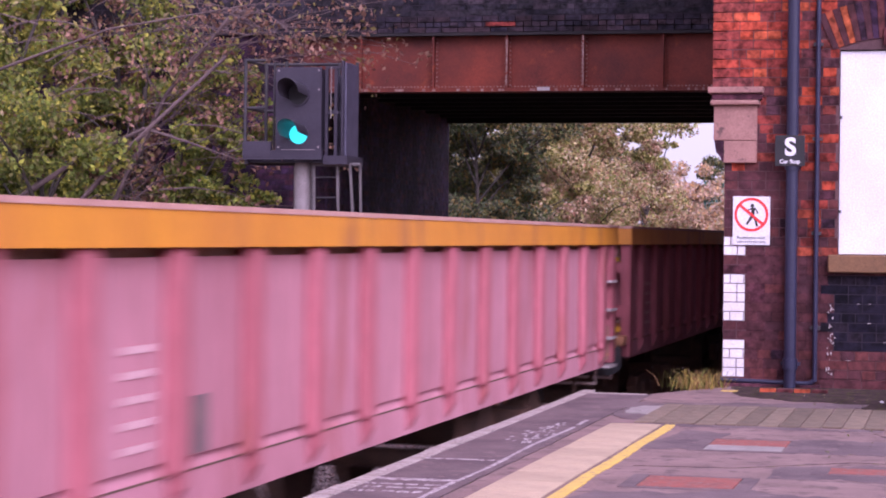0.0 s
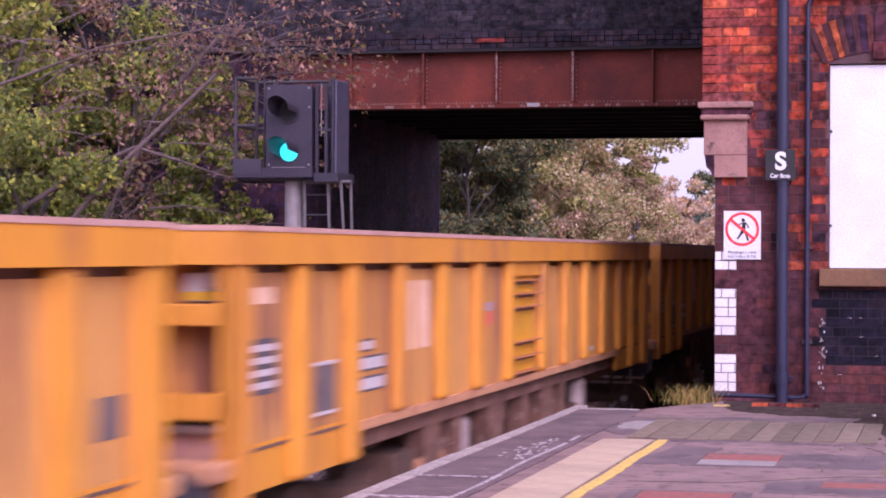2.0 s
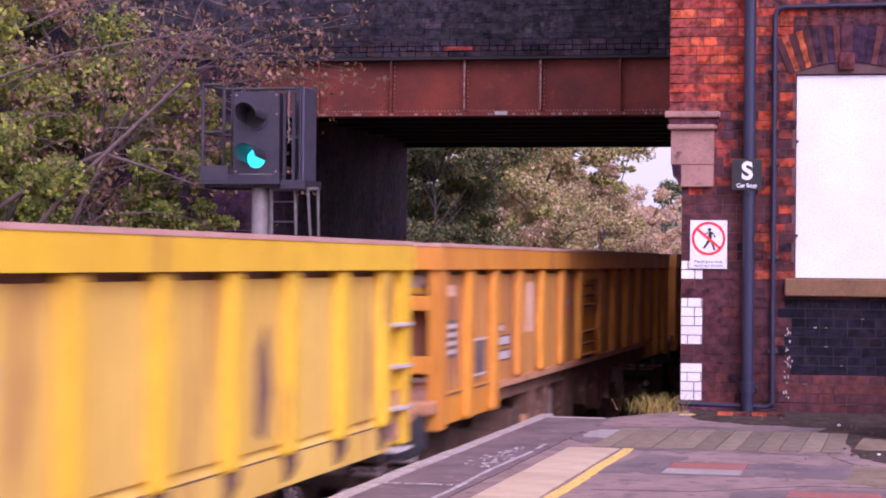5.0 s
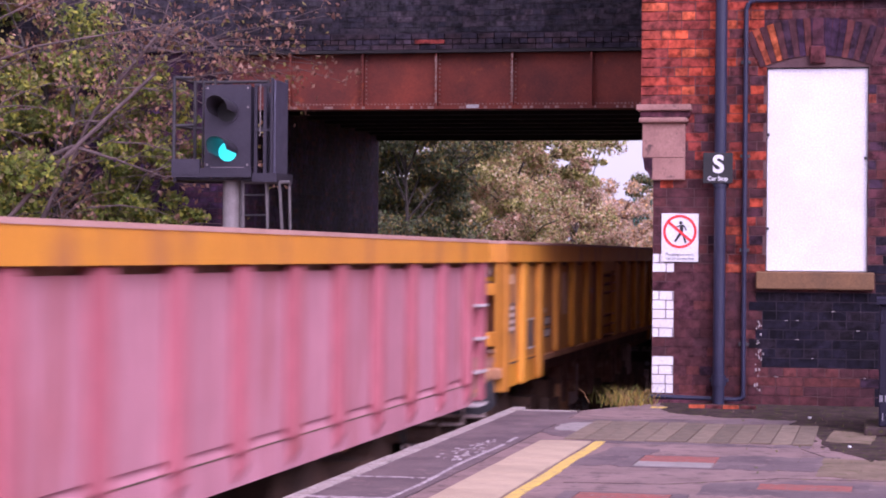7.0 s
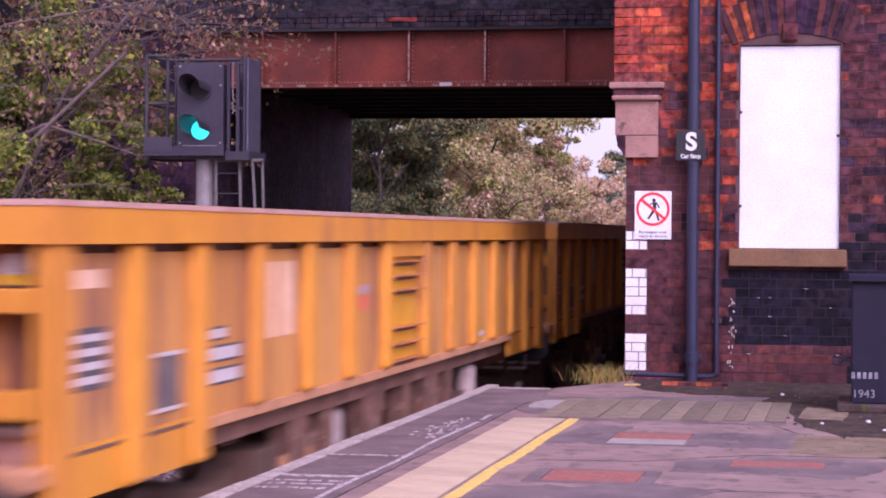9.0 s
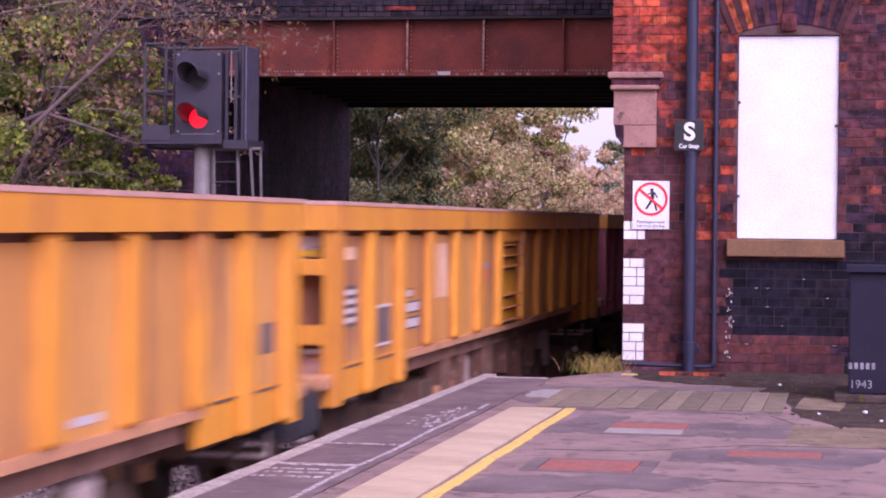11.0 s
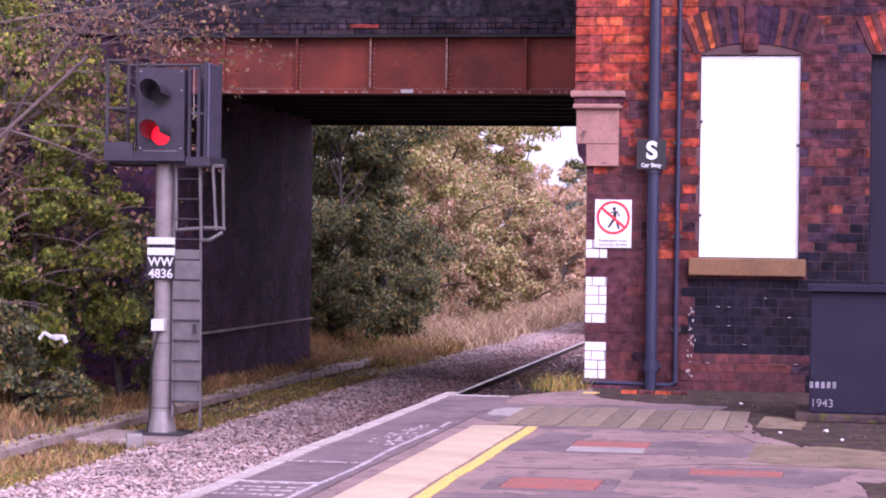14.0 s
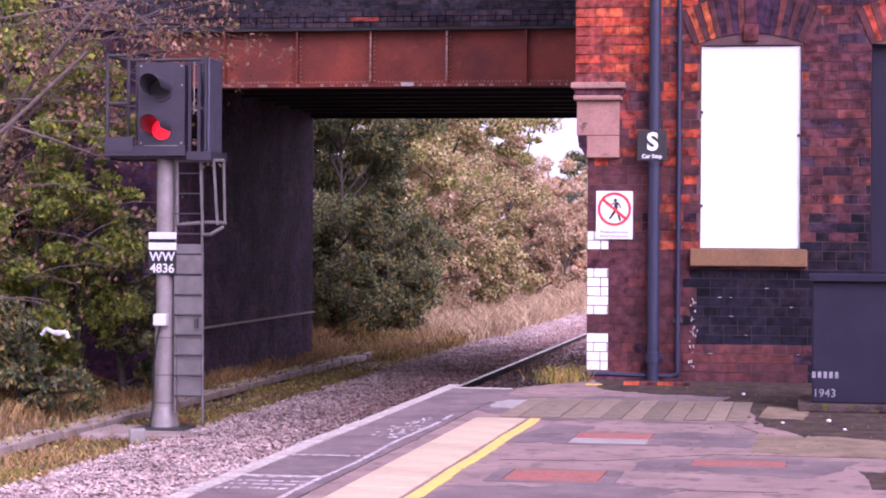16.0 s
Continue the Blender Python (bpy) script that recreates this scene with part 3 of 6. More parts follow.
def ragged(points, amount=0.075, step=0.05, seed=0):
    """A broken outline through the given corners."""
    out = []
    for i, (p, q2) in enumerate(zip(points, points[1:] + points[:1])):
        n = max(1, int(math.dist(p, q2) / step))
        for k in range(n):
            f = k / n
            x, y = p[0] + (q2[0] - p[0]) * f, p[1] + (q2[1] - p[1]) * f
            wob = noise.noise((x * 4, y * 2.0, seed)) + 0.6 * noise.noise((x * 14, y * 6, seed + 3))
            out.append((x + amount * 0.5 * wob, y + amount * 1.8 * (noise.noise((x * 4, y * 2.0, seed + 9)) + 0.6 * noise.noise((x * 14, y * 5, seed + 5)))))
    return out


# strips and lines lying on the surface
line = bmesh.new()
for i in range(45):
    y = 6.0 + i * 0.19
    if RNG.random() < 0.97:
        w = RNG.uniform(0.009, 0.014)
        x = -2.50 + 0.010 * math.sin(i * 0.5)
        box(line, x - w, x + w, y, y + 0.189, 0.001, 0.0045)
part("thin_white_line", line, WORN_WHITE, platform, "thin worn white line")
marks = bmesh.new()
for i in range(50):
    y = 12.8 + RNG.random() * 1.5
    x = -2.63 + RNG.gauss(0, 0.05)
    a, l = RNG.uniform(0.003, 0.016), RNG.uniform(0.01, 0.06)
    prism(marks, [(x - a, y), (x + a * RNG.uniform(0.3, 1), y + l * 0.1), (x + a, y + l), (x - a * RNG.uniform(0.2, 1), y + l * 0.9)], "z", 0.001, 0.0042)
for y, depth, most in ((10.64, 0.075, 0.98), (10.44, 0.035, 0.7), (10.29, 0.05, 0.75), (10.12, 0.05, 0.6), (11.72, 0.035, 0.9)):
    for i in range(22):
        x = -2.93 + 0.0195 * i
        if RNG.random() < most:
            e = RNG.uniform(0, 0.02)
            box(marks, x, x + 0.0193, y + e, y + depth + e * RNG.uniform(0, 1), 0.001, 0.0042)
part("worn_lettering", marks, WORN_WHITE, platform, "worn remains of white paint")

slab_mesh = boxed(0.003, 0.347, 0.004, 0.446, 0.0, 0.007, bevel=0.003)
slab = part("tactile_slab", slab_mesh, BUFF, platform, "buff paving slab")
slab.location = (-2.305, 14.36 - 0.45, 0)
for i in range(1, 26):
    c = slab.copy()
    scene.collection.objects.link(c)
    c.matrix_basis = pose(-2.305, 14.36 - 0.45 * (i + 1), RNG.uniform(-0.001, 0.002))
yl = bmesh.new()
for i in range(70):
    y = 14.4 - 0.17 * (i + 1)
    wob = 0.004 * math.sin(i * 0.6)
    box(yl, -1.935 + wob, -1.86 + wob + RNG.uniform(-0.007, 0.004), y, y + 0.166, 0.0, 0.0045)
part("yellow_line", yl, YELLOW_LINE, platform, "worn yellow painted line")
part("yellow_patch", boxed(-1.88, -1.80, 15.75, 15.98, 0.0, 0.0055), YELLOW_LINE, platform)
part("yellow_patch", boxed(-1.93, -1.80, 17.75, 17.86, 0.0, 0.0055), YELLOW_LINE, platform)
part("repair_patch", prism(bmesh.new(), ragged([(-2.36, 15.2), (-2.15, 15.15), (-2.1, 15.9), (-2.3, 16.0), (-2.39, 15.7)]), "z", 0.0, 0.006), CONCRETE, platform, "pale cement repair patch")
part("dark_repair", prism(bmesh.new(), ragged([(-2.0, 12.65), (-1.55, 12.8), (-1.45, 13.9), (-1.75, 14.05), (-1.82, 13.2)]), "z", 0.0, 0.004), ASPHALT, platform, "darker asphalt repair")
part("dark_repair", prism(bmesh.new(), ragged([(-1.0, 12.7), (-0.35, 12.75), (-0.3, 13.7), (-0.98, 13.6)]), "z", 0.0, 0.004), ASPHALT, platform, "darker asphalt repair")
part("dark_repair", prism(bmesh.new(), ragged([(-2.42, 15.0), (-2.0, 14.45), (-1.75, 14.3), (-0.5, 14.25), (-0.5, 14.42), (-2.1, 14.5), (-2.2, 15.9), (-0.7, 16.3), (-0.7, 16.75), (-2.42, 16.3)]), "z", 0.0, 0.0035), ASPHALT, platform, "darker asphalt repair")
part("mossy_gutter", prism(bmesh.new(), ragged([(-1.75, 17.2), (-0.75, 16.6), (-0.5, 15.4), (-0.35, 14.1), (0.15, 13.3), (0.7, 12.6), (4, 12.3), (4, WALL - 0.01), (-1.9, WALL - 0.01)], 0.09), "z", 0.0, 0.003), DIRT, platform, "dirt and moss gathered at the wall's foot")
part("mossy_slab", prism(bmesh.new(), ragged([(-0.4, 12.45), (0.7, 12.2), (0.75, 13.0), (0.1, 13.5), (-0.38, 13.6)], 0.05), "z", 0.0, 0.0045), OLIVE_SLAB, platform, "mossy paving patch")
part("worn_slab", prism(bmesh.new(), ragged([(-0.42, 14.9), (-0.12, 14.7), (-0.08, 15.5), (-0.4, 15.8)], 0.04), "z", 0.0, 0.0065), OLIVE_SLAB, platform, "mossy worn paving patch")
part("dark_stain", prism(bmesh.new(), ragged([(0.25, 10.9), (0.9, 10.5), (1.6, 10.4), (1.6, 12.0), (0.6, 11.9), (0.2, 11.5)], 0.1), "z", 0.0, 0.003), DIRT, platform, "dark dirt stain")
part("dark_stain", prism(bmesh.new(), ragged([(-1.9, 9.9), (-1.65, 9.8), (-0.9, 10.15), (-0.6, 10.55), (-1.0, 10.68), (-1.75, 10.5)], 0.08), "z", 0.0, 0.003), ASPHALT, platform, "darker asphalt patch")
part("dark_stain", prism(bmesh.new(), ragged([(-1.0, 11.35), (-0.1, 11.3), (0.1, 11.5), (0.2, 12.05), (-0.5, 12.15), (-0.95, 11.9)], 0.08), "z", 0.0, 0.0025), ASPHALT, platform, "darker asphalt patch")
moss = bmesh.new()
for i in range(60):
    x, y = RNG.uniform(-0.5, 1.6), RNG.gauss(14.0, 1.0)
    if y > 13.9 - 0.5 * x - 0.8 and y < 17.5:
        r = RNG.uniform(0.006, 0.022)
        prism(moss, [(x + r * RNG.uniform(0.5, 1.2) * math.cos(a), y + 4.0 * r * RNG.uniform(0.5, 1.2) * math.sin(a)) for a in (0.0, 0.9, 1.8, 2.7, 3.6, 4.5, 5.4)], "z", 0.002, RNG.uniform(0.0035, 0.006))
tagged(part("moss_clumps", moss, DIRT, platform, "clumps of moss and dirt"), kind="stuff")
rng = np.random.RandomState(91)
n = 260
ly = 12.2 + 6.1 * rng.rand(n)
lx = np.clip(-0.9 + 2.0 * rng.rand(n) + (13.5 - ly) * 0.12, -1.9, 2.2)
c = np.stack([lx, ly, np.full(n, 0.007)], 1)
lv = mesh_part("fallen_leaves", *leaves(c, 0.016, rng), leaf_mat("fallen_leaves", [(0.26, 0.18, 0.12), (0.14, 0.14, 0.05), (0.34, 0.25, 0.18), (0.16, 0.11, 0.09), (0.18, 0.18, 0.06)]), platform, "small fallen leaves and moss in the gutter")
tagged(lv, kind="stuff")
crack = bmesh.new()
for run in ([(-2.425, 9.5), (-2.43, 11), (-2.42, 13), (-2.43, 15), (-2.40, 16.6)], [(-1.75, 11.75), (-1.2, 11.8), (-0.6, 12.3), (0.3, 12.3)], [(-1.3, 9.6), (-1.1, 10.5), (-0.2, 10.55)], [(-0.55, 14.2), (-0.35, 13.6), (-0.3, 12.6), (0.2, 12.4)]):
    for (xa, ya), (xb, yb) in zip(run, run[1:]):
        for s in range(8):
            p, q2 = s / 8, (s + 1) / 8
            tube(crack, (xa + (xb - xa) * p + RNG.uniform(-0.008, 0.008), ya + (yb - ya) * p, 0.0), (xa + (xb - xa) * q2, ya + (yb - ya) * q2, 0.0), 0.003, 0.003, 5)
part("crack", crack, DIRT, platform, "dark tarred cracks")

# timber boards of an old crossing
boards = thing("timber_boards", "weathered grey timber boards set in the platform", "boards", kind="structure")
board_mesh = boxed(0.004, 0.136, 0, 1.62, 0.0, 0.012, bevel=0.004)
bd = part("board", board_mesh, TIMBER, boards)
bd.location = (-2.17, 14.5, 0)
for i in range(1, 12):
    c = bd.copy()
    scene.collection.objects.link(c)
    c.matrix_basis = pose(-2.17 + 0.14 * i, 14.5 + RNG.uniform(-0.03, 0.03), RNG.uniform(-0.004, 0.002), 0, 0, RNG.uniform(-0.3, 0.3))

# inspection covers
for (x0, x1, y0, y1, m, lab) in ((-1.60, -1.10, 10.75, 11.25, COVER_RED, "reddish brick inspection cover in a dark frame"), (-1.50, -1.02, 12.75, 13.45, CONCRETE, "pale concrete inspection cover in a dark frame"), (-0.70, -0.18, 11.65, 11.95, COVER_RED, "reddish brick inspection cover in a dark frame")):
    cv = thing("inspection_cover", lab, "cover", ((x0 + x1) / 2, (y0 + y1) / 2, 0), "inspection covers")
    w, d = (x1 - x0) / 2, (y1 - y0) / 2
    fr = bmesh.new()
    for q in ((-w - 0.08, w + 0.08, -d - 0.05, -d), (-w - 0.08, w + 0.08, d, d + 0.05), (-w - 0.08, -w, -d, d), (w, w + 0.08, -d, d)):
        box(fr, *q, 0, 0.006)
    part("cover_frame", fr, ASPHALT, cv, "dark asphalt surround")
    part("cover_plate", boxed(-w + 0.01, w - 0.01, -d + 0.01, d - 0.01 if m is COVER_RED else -0.05, 0, 0.007), m, cv)
    if m is CONCRETE:
        part("cover_infill", boxed(-w + 0.01, w - 0.01, -0.04, d - 0.01, 0, 0.0065), COVER_RED, cv)


# ---------------------------------------------------------------- station building
building = thing("station_building", "Victorian red brick station building with a boarded window", "building", (0, 0, 0), kind="structure")
WIN = (-1.037, -0.188, 1.14, 2.87)
DOOR = (0.395, 1.35, 0.95, 2.87)
core = bmesh.new()
Y1 = WALL + 0.006
# walls above 4.5 are out of view, carried up to 8.4 to shade the track
for q in ((-2.0, WIN[0], Y1, 30, -1.1, 8.4), (WIN[0], WIN[1], Y1, 30, -0.2, WIN[2] - 0.03), (WIN[0], WIN[1], Y1, 30, WIN[3], 8.4), (WIN[1], DOOR[0], Y1, 30, -0.2, 8.4), (DOOR[0], DOOR[1], Y1, 30, -0.2, DOOR[2]), (DOOR[0], DOOR[1], Y1, 30, DOOR[3], 8.4), (DOOR[1], 9.0, Y1, 30, -0.2, 8.4), (WIN[0], WIN[1], WALL + 0.30, 30, WIN[2] - 0.03, WIN[3]), (DOOR[0], DOOR[1], WALL + 0.30, 30, DOOR[2], DOOR[3])):
    box(core, *q)
part("wall_core", core, MORTAR, building, "mortar bed of the brick wall")
# unseen pitched top, added high to cut light from the passing train
part("roof", prism(bmesh.new(), [(-2.4, 8.4), (9.4, 8.4), (3.5, 12.4)], "y", 18.0, 30.2), MORTAR_DARK, building, "dark pitched top out of view, built high to shade the track")


def wall_kind(x, z):
    if x < -1.80 and (0.09 < z < 0.42 or 0.58 < z < 0.92 or 1.08 < z < 1.32):
        return "white"
    if x > -1.11 and 0.34 < z < 0.97:
        return "tar"
    if x > -0.12 and z < 1.45:
        return "tar" if RNG.random() < 0.8 else "purple"
    if x > -0.2 and RNG.random() < 0.68:
        return "purple"
    if x < -1.1 and z < 1.7 and RNG.random() < 0.12:
        return "purple"
    if z > 2.62 and x < -1.40:
        return "orange"
    if -1.4 < x < -1.03 and z > 1.15:
        return "orange" if RNG.random() < 0.42 else "red"
    if z > 1.8 and x < -1.5:
        return "orange" if RNG.random() < 0.4 else "red"
    return "red"


def trimmed(bricks):
    """Cuts bricks back to the sides of the openings and to the edge of the white corner paint."""
    out = []
    for x0, x1, y0, y1, z0, z1 in bricks:
        zc = (z0 + z1) / 2
        spans = [(x0, x1)]
        for ox0, ox1, oz0, oz1 in ((WIN[0], WIN[1], WIN[2] - 0.13, WIN[3]), (DOOR[0], DOOR[1], DOOR[2], DOOR[3])):
            if oz0 < zc < oz1:
                nxt = []
                for a, b in spans:
                    if b <= ox0 or a >= ox1:
                        nxt.append((a, b))
                    else:
                        nxt += [(a, ox0 - 0.002)] * (a < ox0 - 0.02) + [(ox1 + 0.002, b)] * (b > ox1 + 0.02)
                spans = nxt
        for a, b in spans:
            if a < -1.815 < b and wall_kind(-1.9, zc) == "white":
                out += [(a, -1.817, y0, y1, z0, z1), (-1.811, b, y0, y1, z0, z1)]
            else:
                out.append((a, b, y0, y1, z0, z1))
    return out


def in_opening(x, z, a, b):
    cx = (WIN[0] + WIN[1]) / 2
    cx2 = (DOOR[0] + DOOR[1]) / 2
    return (abs(x - cx) < 0.50 or abs(x - cx2) < 0.52) and WIN[3] < z < 3.24


front = trimmed(brick_run(56, -2.0, 2.6, 0.0, WALL, skip=in_opening, joint=0.008, jitter=0.003))
front = [b if b[4] < 2.53 or b[0] > -1.99 else (-2.11, *b[1:]) for b in front]
kinds = {"white": [], "tar": [], "orange": [], "red": [], "purple": [], "pieces": []}
for b in front:
    k = wall_kind((b[0] + b[1]) / 2, (b[4] + b[5]) / 2)
    if k == "red" and b[4] < 2.3 and b[0] < -0.05 and len(kinds["pieces"]) < 300:
        k = "pieces"
    kinds[k].append(b)
for k, m, lab in (("purple", BRICK_PURPLE, "dark purple bricks"), ("white", QUOIN_WHITE, "white-painted corner bricks"), ("tar", BRICK_TAR, "black-painted bricks"), ("orange", BRICK_ORANGE, "bright orange-red bricks"), ("red", BRICK_RED, "sooty red bricks")):
    ob = mesh_part("brickwork", *boxes_mesh(kinds[k]), m, building, lab)
    tagged(ob, kind="stuff")
side_bricks = brick_run(56, WALL + 0.11, 21.5, 0.0, -2.0, depth=0.10)
ob = mesh_part("brickwork", *boxes_mesh(side_bricks, swap=True), BRICK_RED, building, "sooty red bricks of the return wall")
tagged(ob, kind="stuff")

# segmental arches of rubbed bricks over the two windows
def arch(x0, x1, top):
    cx = (x0 + x1) / 2
    for i in range(20):
        a0 = radians(-24 + 48 * i / 20 + 0.10)
        a1 = radians(-24 + 48 * (i + 1) / 20 - 0.10)
        r0, r1 = 1.18, 1.50
        zc = top + 0.10 - r0
        m = BRICK_SOOT if 7 <= i <= 13 and i != 8 else BRICK_ORANGE_PIECE if i in (1, 3) else BRICK_PURPLE if i in (5, 15, 17) else BRICK_PIECE
        out = [(cx + r * math.sin(a), zc + r * math.cos(a)) for r, a in ((r0, a0), (r1, a0), (r1, a1), (r0, a1))]
        part("voussoir", prism(bmesh.new(), out, "y", WALL - 0.008, WALL + 0.10), m, building)
    part("keystone", boxed(cx - 0.065, cx + 0.065, WALL - 0.04, WALL + 0.1, top + 0.03, top + 0.18, bevel=0.012), BRICK_PURPLE, building, "dark stone keystone")
    part("arch_filling", boxed(x0 - 0.16, x1 + 0.16, WALL + 0.0042, WALL + 0.12, top + 0.11, top + 0.45), BRICK_PURPLE, building)
    # the shadow gap between arch and board, painted as a black plate
    part("arch_soffit", boxed(x0, x1, WALL + 0.07, WALL + 0.12, top - 0.01, top + 0.11), BLACK, building, "black plate for the shadow gap under the arch")
    part("arch_top", boxed(cx - 0.05, cx + 0.05, WALL - 0.011, WALL + 0.1, top + 0.185, top + 0.42, bevel=0.008), BRICK_SOOT, building, "sooty bricks above the keystone")


arch(WIN[0], WIN[1], WIN[3])
arch(DOOR[0], DOOR[1], DOOR[3])
part("painted_bed", boxed(-1.80, -1.112, WALL + 0.0042, WALL + 0.0056, 0.03, 1.15), BRICK_PURPLE, building, "brown-painted joints")
part("tarred_bed", boxed(-1.105, 2.6, WALL + 0.0042, WALL + 0.0056, 0.32, 0.96), MORTAR_DARK, building, "black-painted joints")

# boarded window
win = tagged(part("window_1", boxed(WIN[0] + 0.004, WIN[1] - 0.004, WALL + 0.035, WALL + 0.06, WIN[2], WIN[3] - 0.01, bevel=0.004), WHITE_PAINT), "window closed with a plain white board", "window", kind="structure")
for x, z in ((WIN[0] + 0.012, 2.3), (WIN[0] + 0.012, 1.5), (WIN[1] - 0.02, 2.1)):
    part("fixing", boxed(x - 0.012, x + 0.012, WALL + 0.02, WALL + 0.036, z - 0.012, z + 0.012), DARKSTEEL, win)
part("window_sill", boxed(WIN[0] - 0.075, WIN[1] + 0.06, WALL - 0.09, WALL + 0.10, 0.985, 1.135, bevel=0.012), SILL_STONE, win, "brown painted stone sill")
door = tagged(part("window_2", boxed(DOOR[0] + 0.004, DOOR[1], WALL + 0.1, WALL + 0.13, DOOR[2], DOOR[3], bevel=0.004), CABINET), "window closed with a dark blue board", "window", kind="structure")

# stone capital on the corner
cap = thing("corner_bracket", "weathered red sandstone corner bracket on the pier", "bracket", (-1.92, WALL, 2.5), kind="structure")
part("cornice", boxed(-0.22, 0.25, -0.12, 0.12, 0.0, 0.055, bevel=0.012), SANDSTONE, cap)
# the shadow below the cornice is put in as a dark band
part("cornice_shadow", boxed(-0.19, 0.235, -0.085, 0.12, -0.055, 0.0, bevel=0.012), BRICK_SOOT, cap, "moulded band, coloured dark as the cornice's shadow")
part("cornice_foot", boxed(-0.20, 0.22, -0.10, 0.12, -0.10, -0.055, bevel=0.016), SANDSTONE, cap)
part("stone_block", boxed(-0.172, 0.195, -0.055, 0.12, -0.40, -0.10, bevel=0.008), SANDSTONE, cap)
part("stone_block", boxed(-0.085, 0.195, -0.05, 0.12, -0.59, -0.40, bevel=0.008), SANDSTONE, cap)
part("scroll", prism(bmesh.new(), [(-0.165, -0.40), (-0.085, -0.40), (-0.085, -0.58), (-0.10, -0.575), (-0.12, -0.53), (-0.15, -0.50)], "y", -0.05, 0.12), BRICK_SOOT, cap, "dark curved stone scroll")

# plinth ledges at the wall's foot
part("plinth", boxed(-2.05, -1.17, WALL - 0.05, WALL + 0.1, -0.01, 0.03, bevel=0.008), BRICK_SOOT, building, "dark ledge at the pier's foot")
for i in range(4):
    part("kerb_brick", boxed(-1.62 + 0.14 * i, -1.49 + 0.14 * i, 17.80, 17.88, -0.01, 0.03, bevel=0.006), BRICK_RED if i % 2 else BRICK_ORANGE, building)

flecks = bmesh.new()
for i in range(34):
    x = -1.09 + RNG.gauss(0, 0.018) if i < 26 else RNG.uniform(-1.05, -0.1)
    z = RNG.uniform(0.1, 0.75) if i < 26 else 0.0 + 0.08 * RNG.randint(2, 11)
    w, h = (RNG.uniform(0.002, 0.006), RNG.uniform(0.004, 0.016)) if i < 26 else (RNG.uniform(0.005, 0.018), 0.002)
    box(flecks, x - w, x + w, WALL - 0.0055, WALL - 0.003, z - h, z + h)
tagged(part("paint_flecks", flecks, LABEL, building, "flecks of old white paint"), kind="stuff")

# downpipes
dp = thing("downpipe", "thick dark blue iron downpipe on the brick wall", "downpipe", (-1.42, WALL - 0.09, 0), kind="structure")
b = bmesh.new()
tube(b, (0, 0, 0.0), (0, 0, 4.7), 0.050, n=20)
part("pipe", b, PIPE_BLUE, dp)
for z in (0.16, 1.85, 3.7):
    b = bmesh.new()
    tube(b, (0, 0, z), (0, 0, z + 0.09), 0.062, n=20)
    part("pipe_collar", b, PIPE_BLUE, dp)
    part("pipe_clip", boxed(-0.08, 0.08, 0.03, 0.09, z + 0.03, z + 0.06), PIPE_BLUE, dp)
dp2 = thing("conduit", "thin dark conduit running up the brick wall", "pipe", (-1.215, WALL - 0.035, 0), kind="structure")
b = bmesh.new()
tube(b, (0, 0, 0.06), (0, 0, 3.36), 0.02, n=12)
bent(b, [(0, 0, 3.36), (0.02, 0, 3.42), (0.08, 0, 3.44)], 0.02, 0.02, 12)
tube(b, (0.08, 0, 3.44), (2.8, 0, 3.46), 0.02, n=12)
bent(b, [(0, 0, 0.08), (-0.02, 0, 0.05), (-0.06, 0, 0.04)], 0.02, 0.02, 12)
tube(b, (-0.06, 0, 0.04), (-0.80, 0, 0.055), 0.02, n=12)
part("pipe", b, PIPE_BLUE, dp2)
for z in (0.5, 1.3, 2.1, 2.9):
    part("pipe_clip", boxed(-0.04, 0.04, 0.0, 0.035, z, z + 0.03), DARKSTEEL, dp2)

# signs
ns = thing("warning_sign", "white sign with a red-ringed crossed-out walking figure", "sign", (-1.765, WALL - 0.012, 1.417))
part("sign_plate", boxed(-0.158, 0.158, -0.004, 0.010, -0.207, 0.207, bevel=0.003), WHITE_PAINT, ns)


def ring(r0, r1, y0, y1, n=40):
    bm = bmesh.new()
    vs = [[bm.verts.new((r * math.cos(a), y, r * math.sin(a))) for r, y in ((r0, y0), (r1, y0), (r1, y1), (r0, y1))] for a in (2 * math.pi * i / n for i in range(n))]
    for i in range(n):
        p, q2 = vs[i], vs[(i + 1) % n]
        for k in range(4):
            bm.faces.new((p[k], q2[k], q2[(k + 1) % 4], p[(k + 1) % 4]))
    bmesh.ops.recalc_face_normals(bm, faces=bm.faces)
    return bm


rg = ring(0.122, 0.144, -0.007, -0.003)
part("red_ring", rg, SIGN_RED, ns).location = (0, 0, 0.052)
bar = part("red_bar", boxed(-0.128, 0.128, -0.008, -0.003, -0.011, 0.011), SIGN_RED, ns)
bar.matrix_basis = pose(0, -0.001, 0.052, 0, 40, 0)
fig = bmesh.new()
tube(fig, (0.008, -0.0065, 0.098), (0.008, -0.003, 0.098), 0.016, n=14)
for pts in ([(0.0, 0.08), (0.032, 0.082), (0.026, 0.01), (-0.004, 0.012)], [(0.024, 0.082), (0.036, 0.078), (0.062, 0.034), (0.05, 0.03)], [(0.0, 0.08), (-0.004, 0.066), (-0.036, 0.05), (-0.042, 0.06)], [(0.004, 0.016), (-0.006, 0.012), (-0.05, -0.062), (-0.034, -0.066), (0.016, 0.0)], [(0.026, 0.012), (0.012, 0.006), (0.028, -0.03), (0.042, -0.078), (0.058, -0.076), (0.044, -0.026)]):
    prism(fig, pts, "y", -0.0062, -0.003)
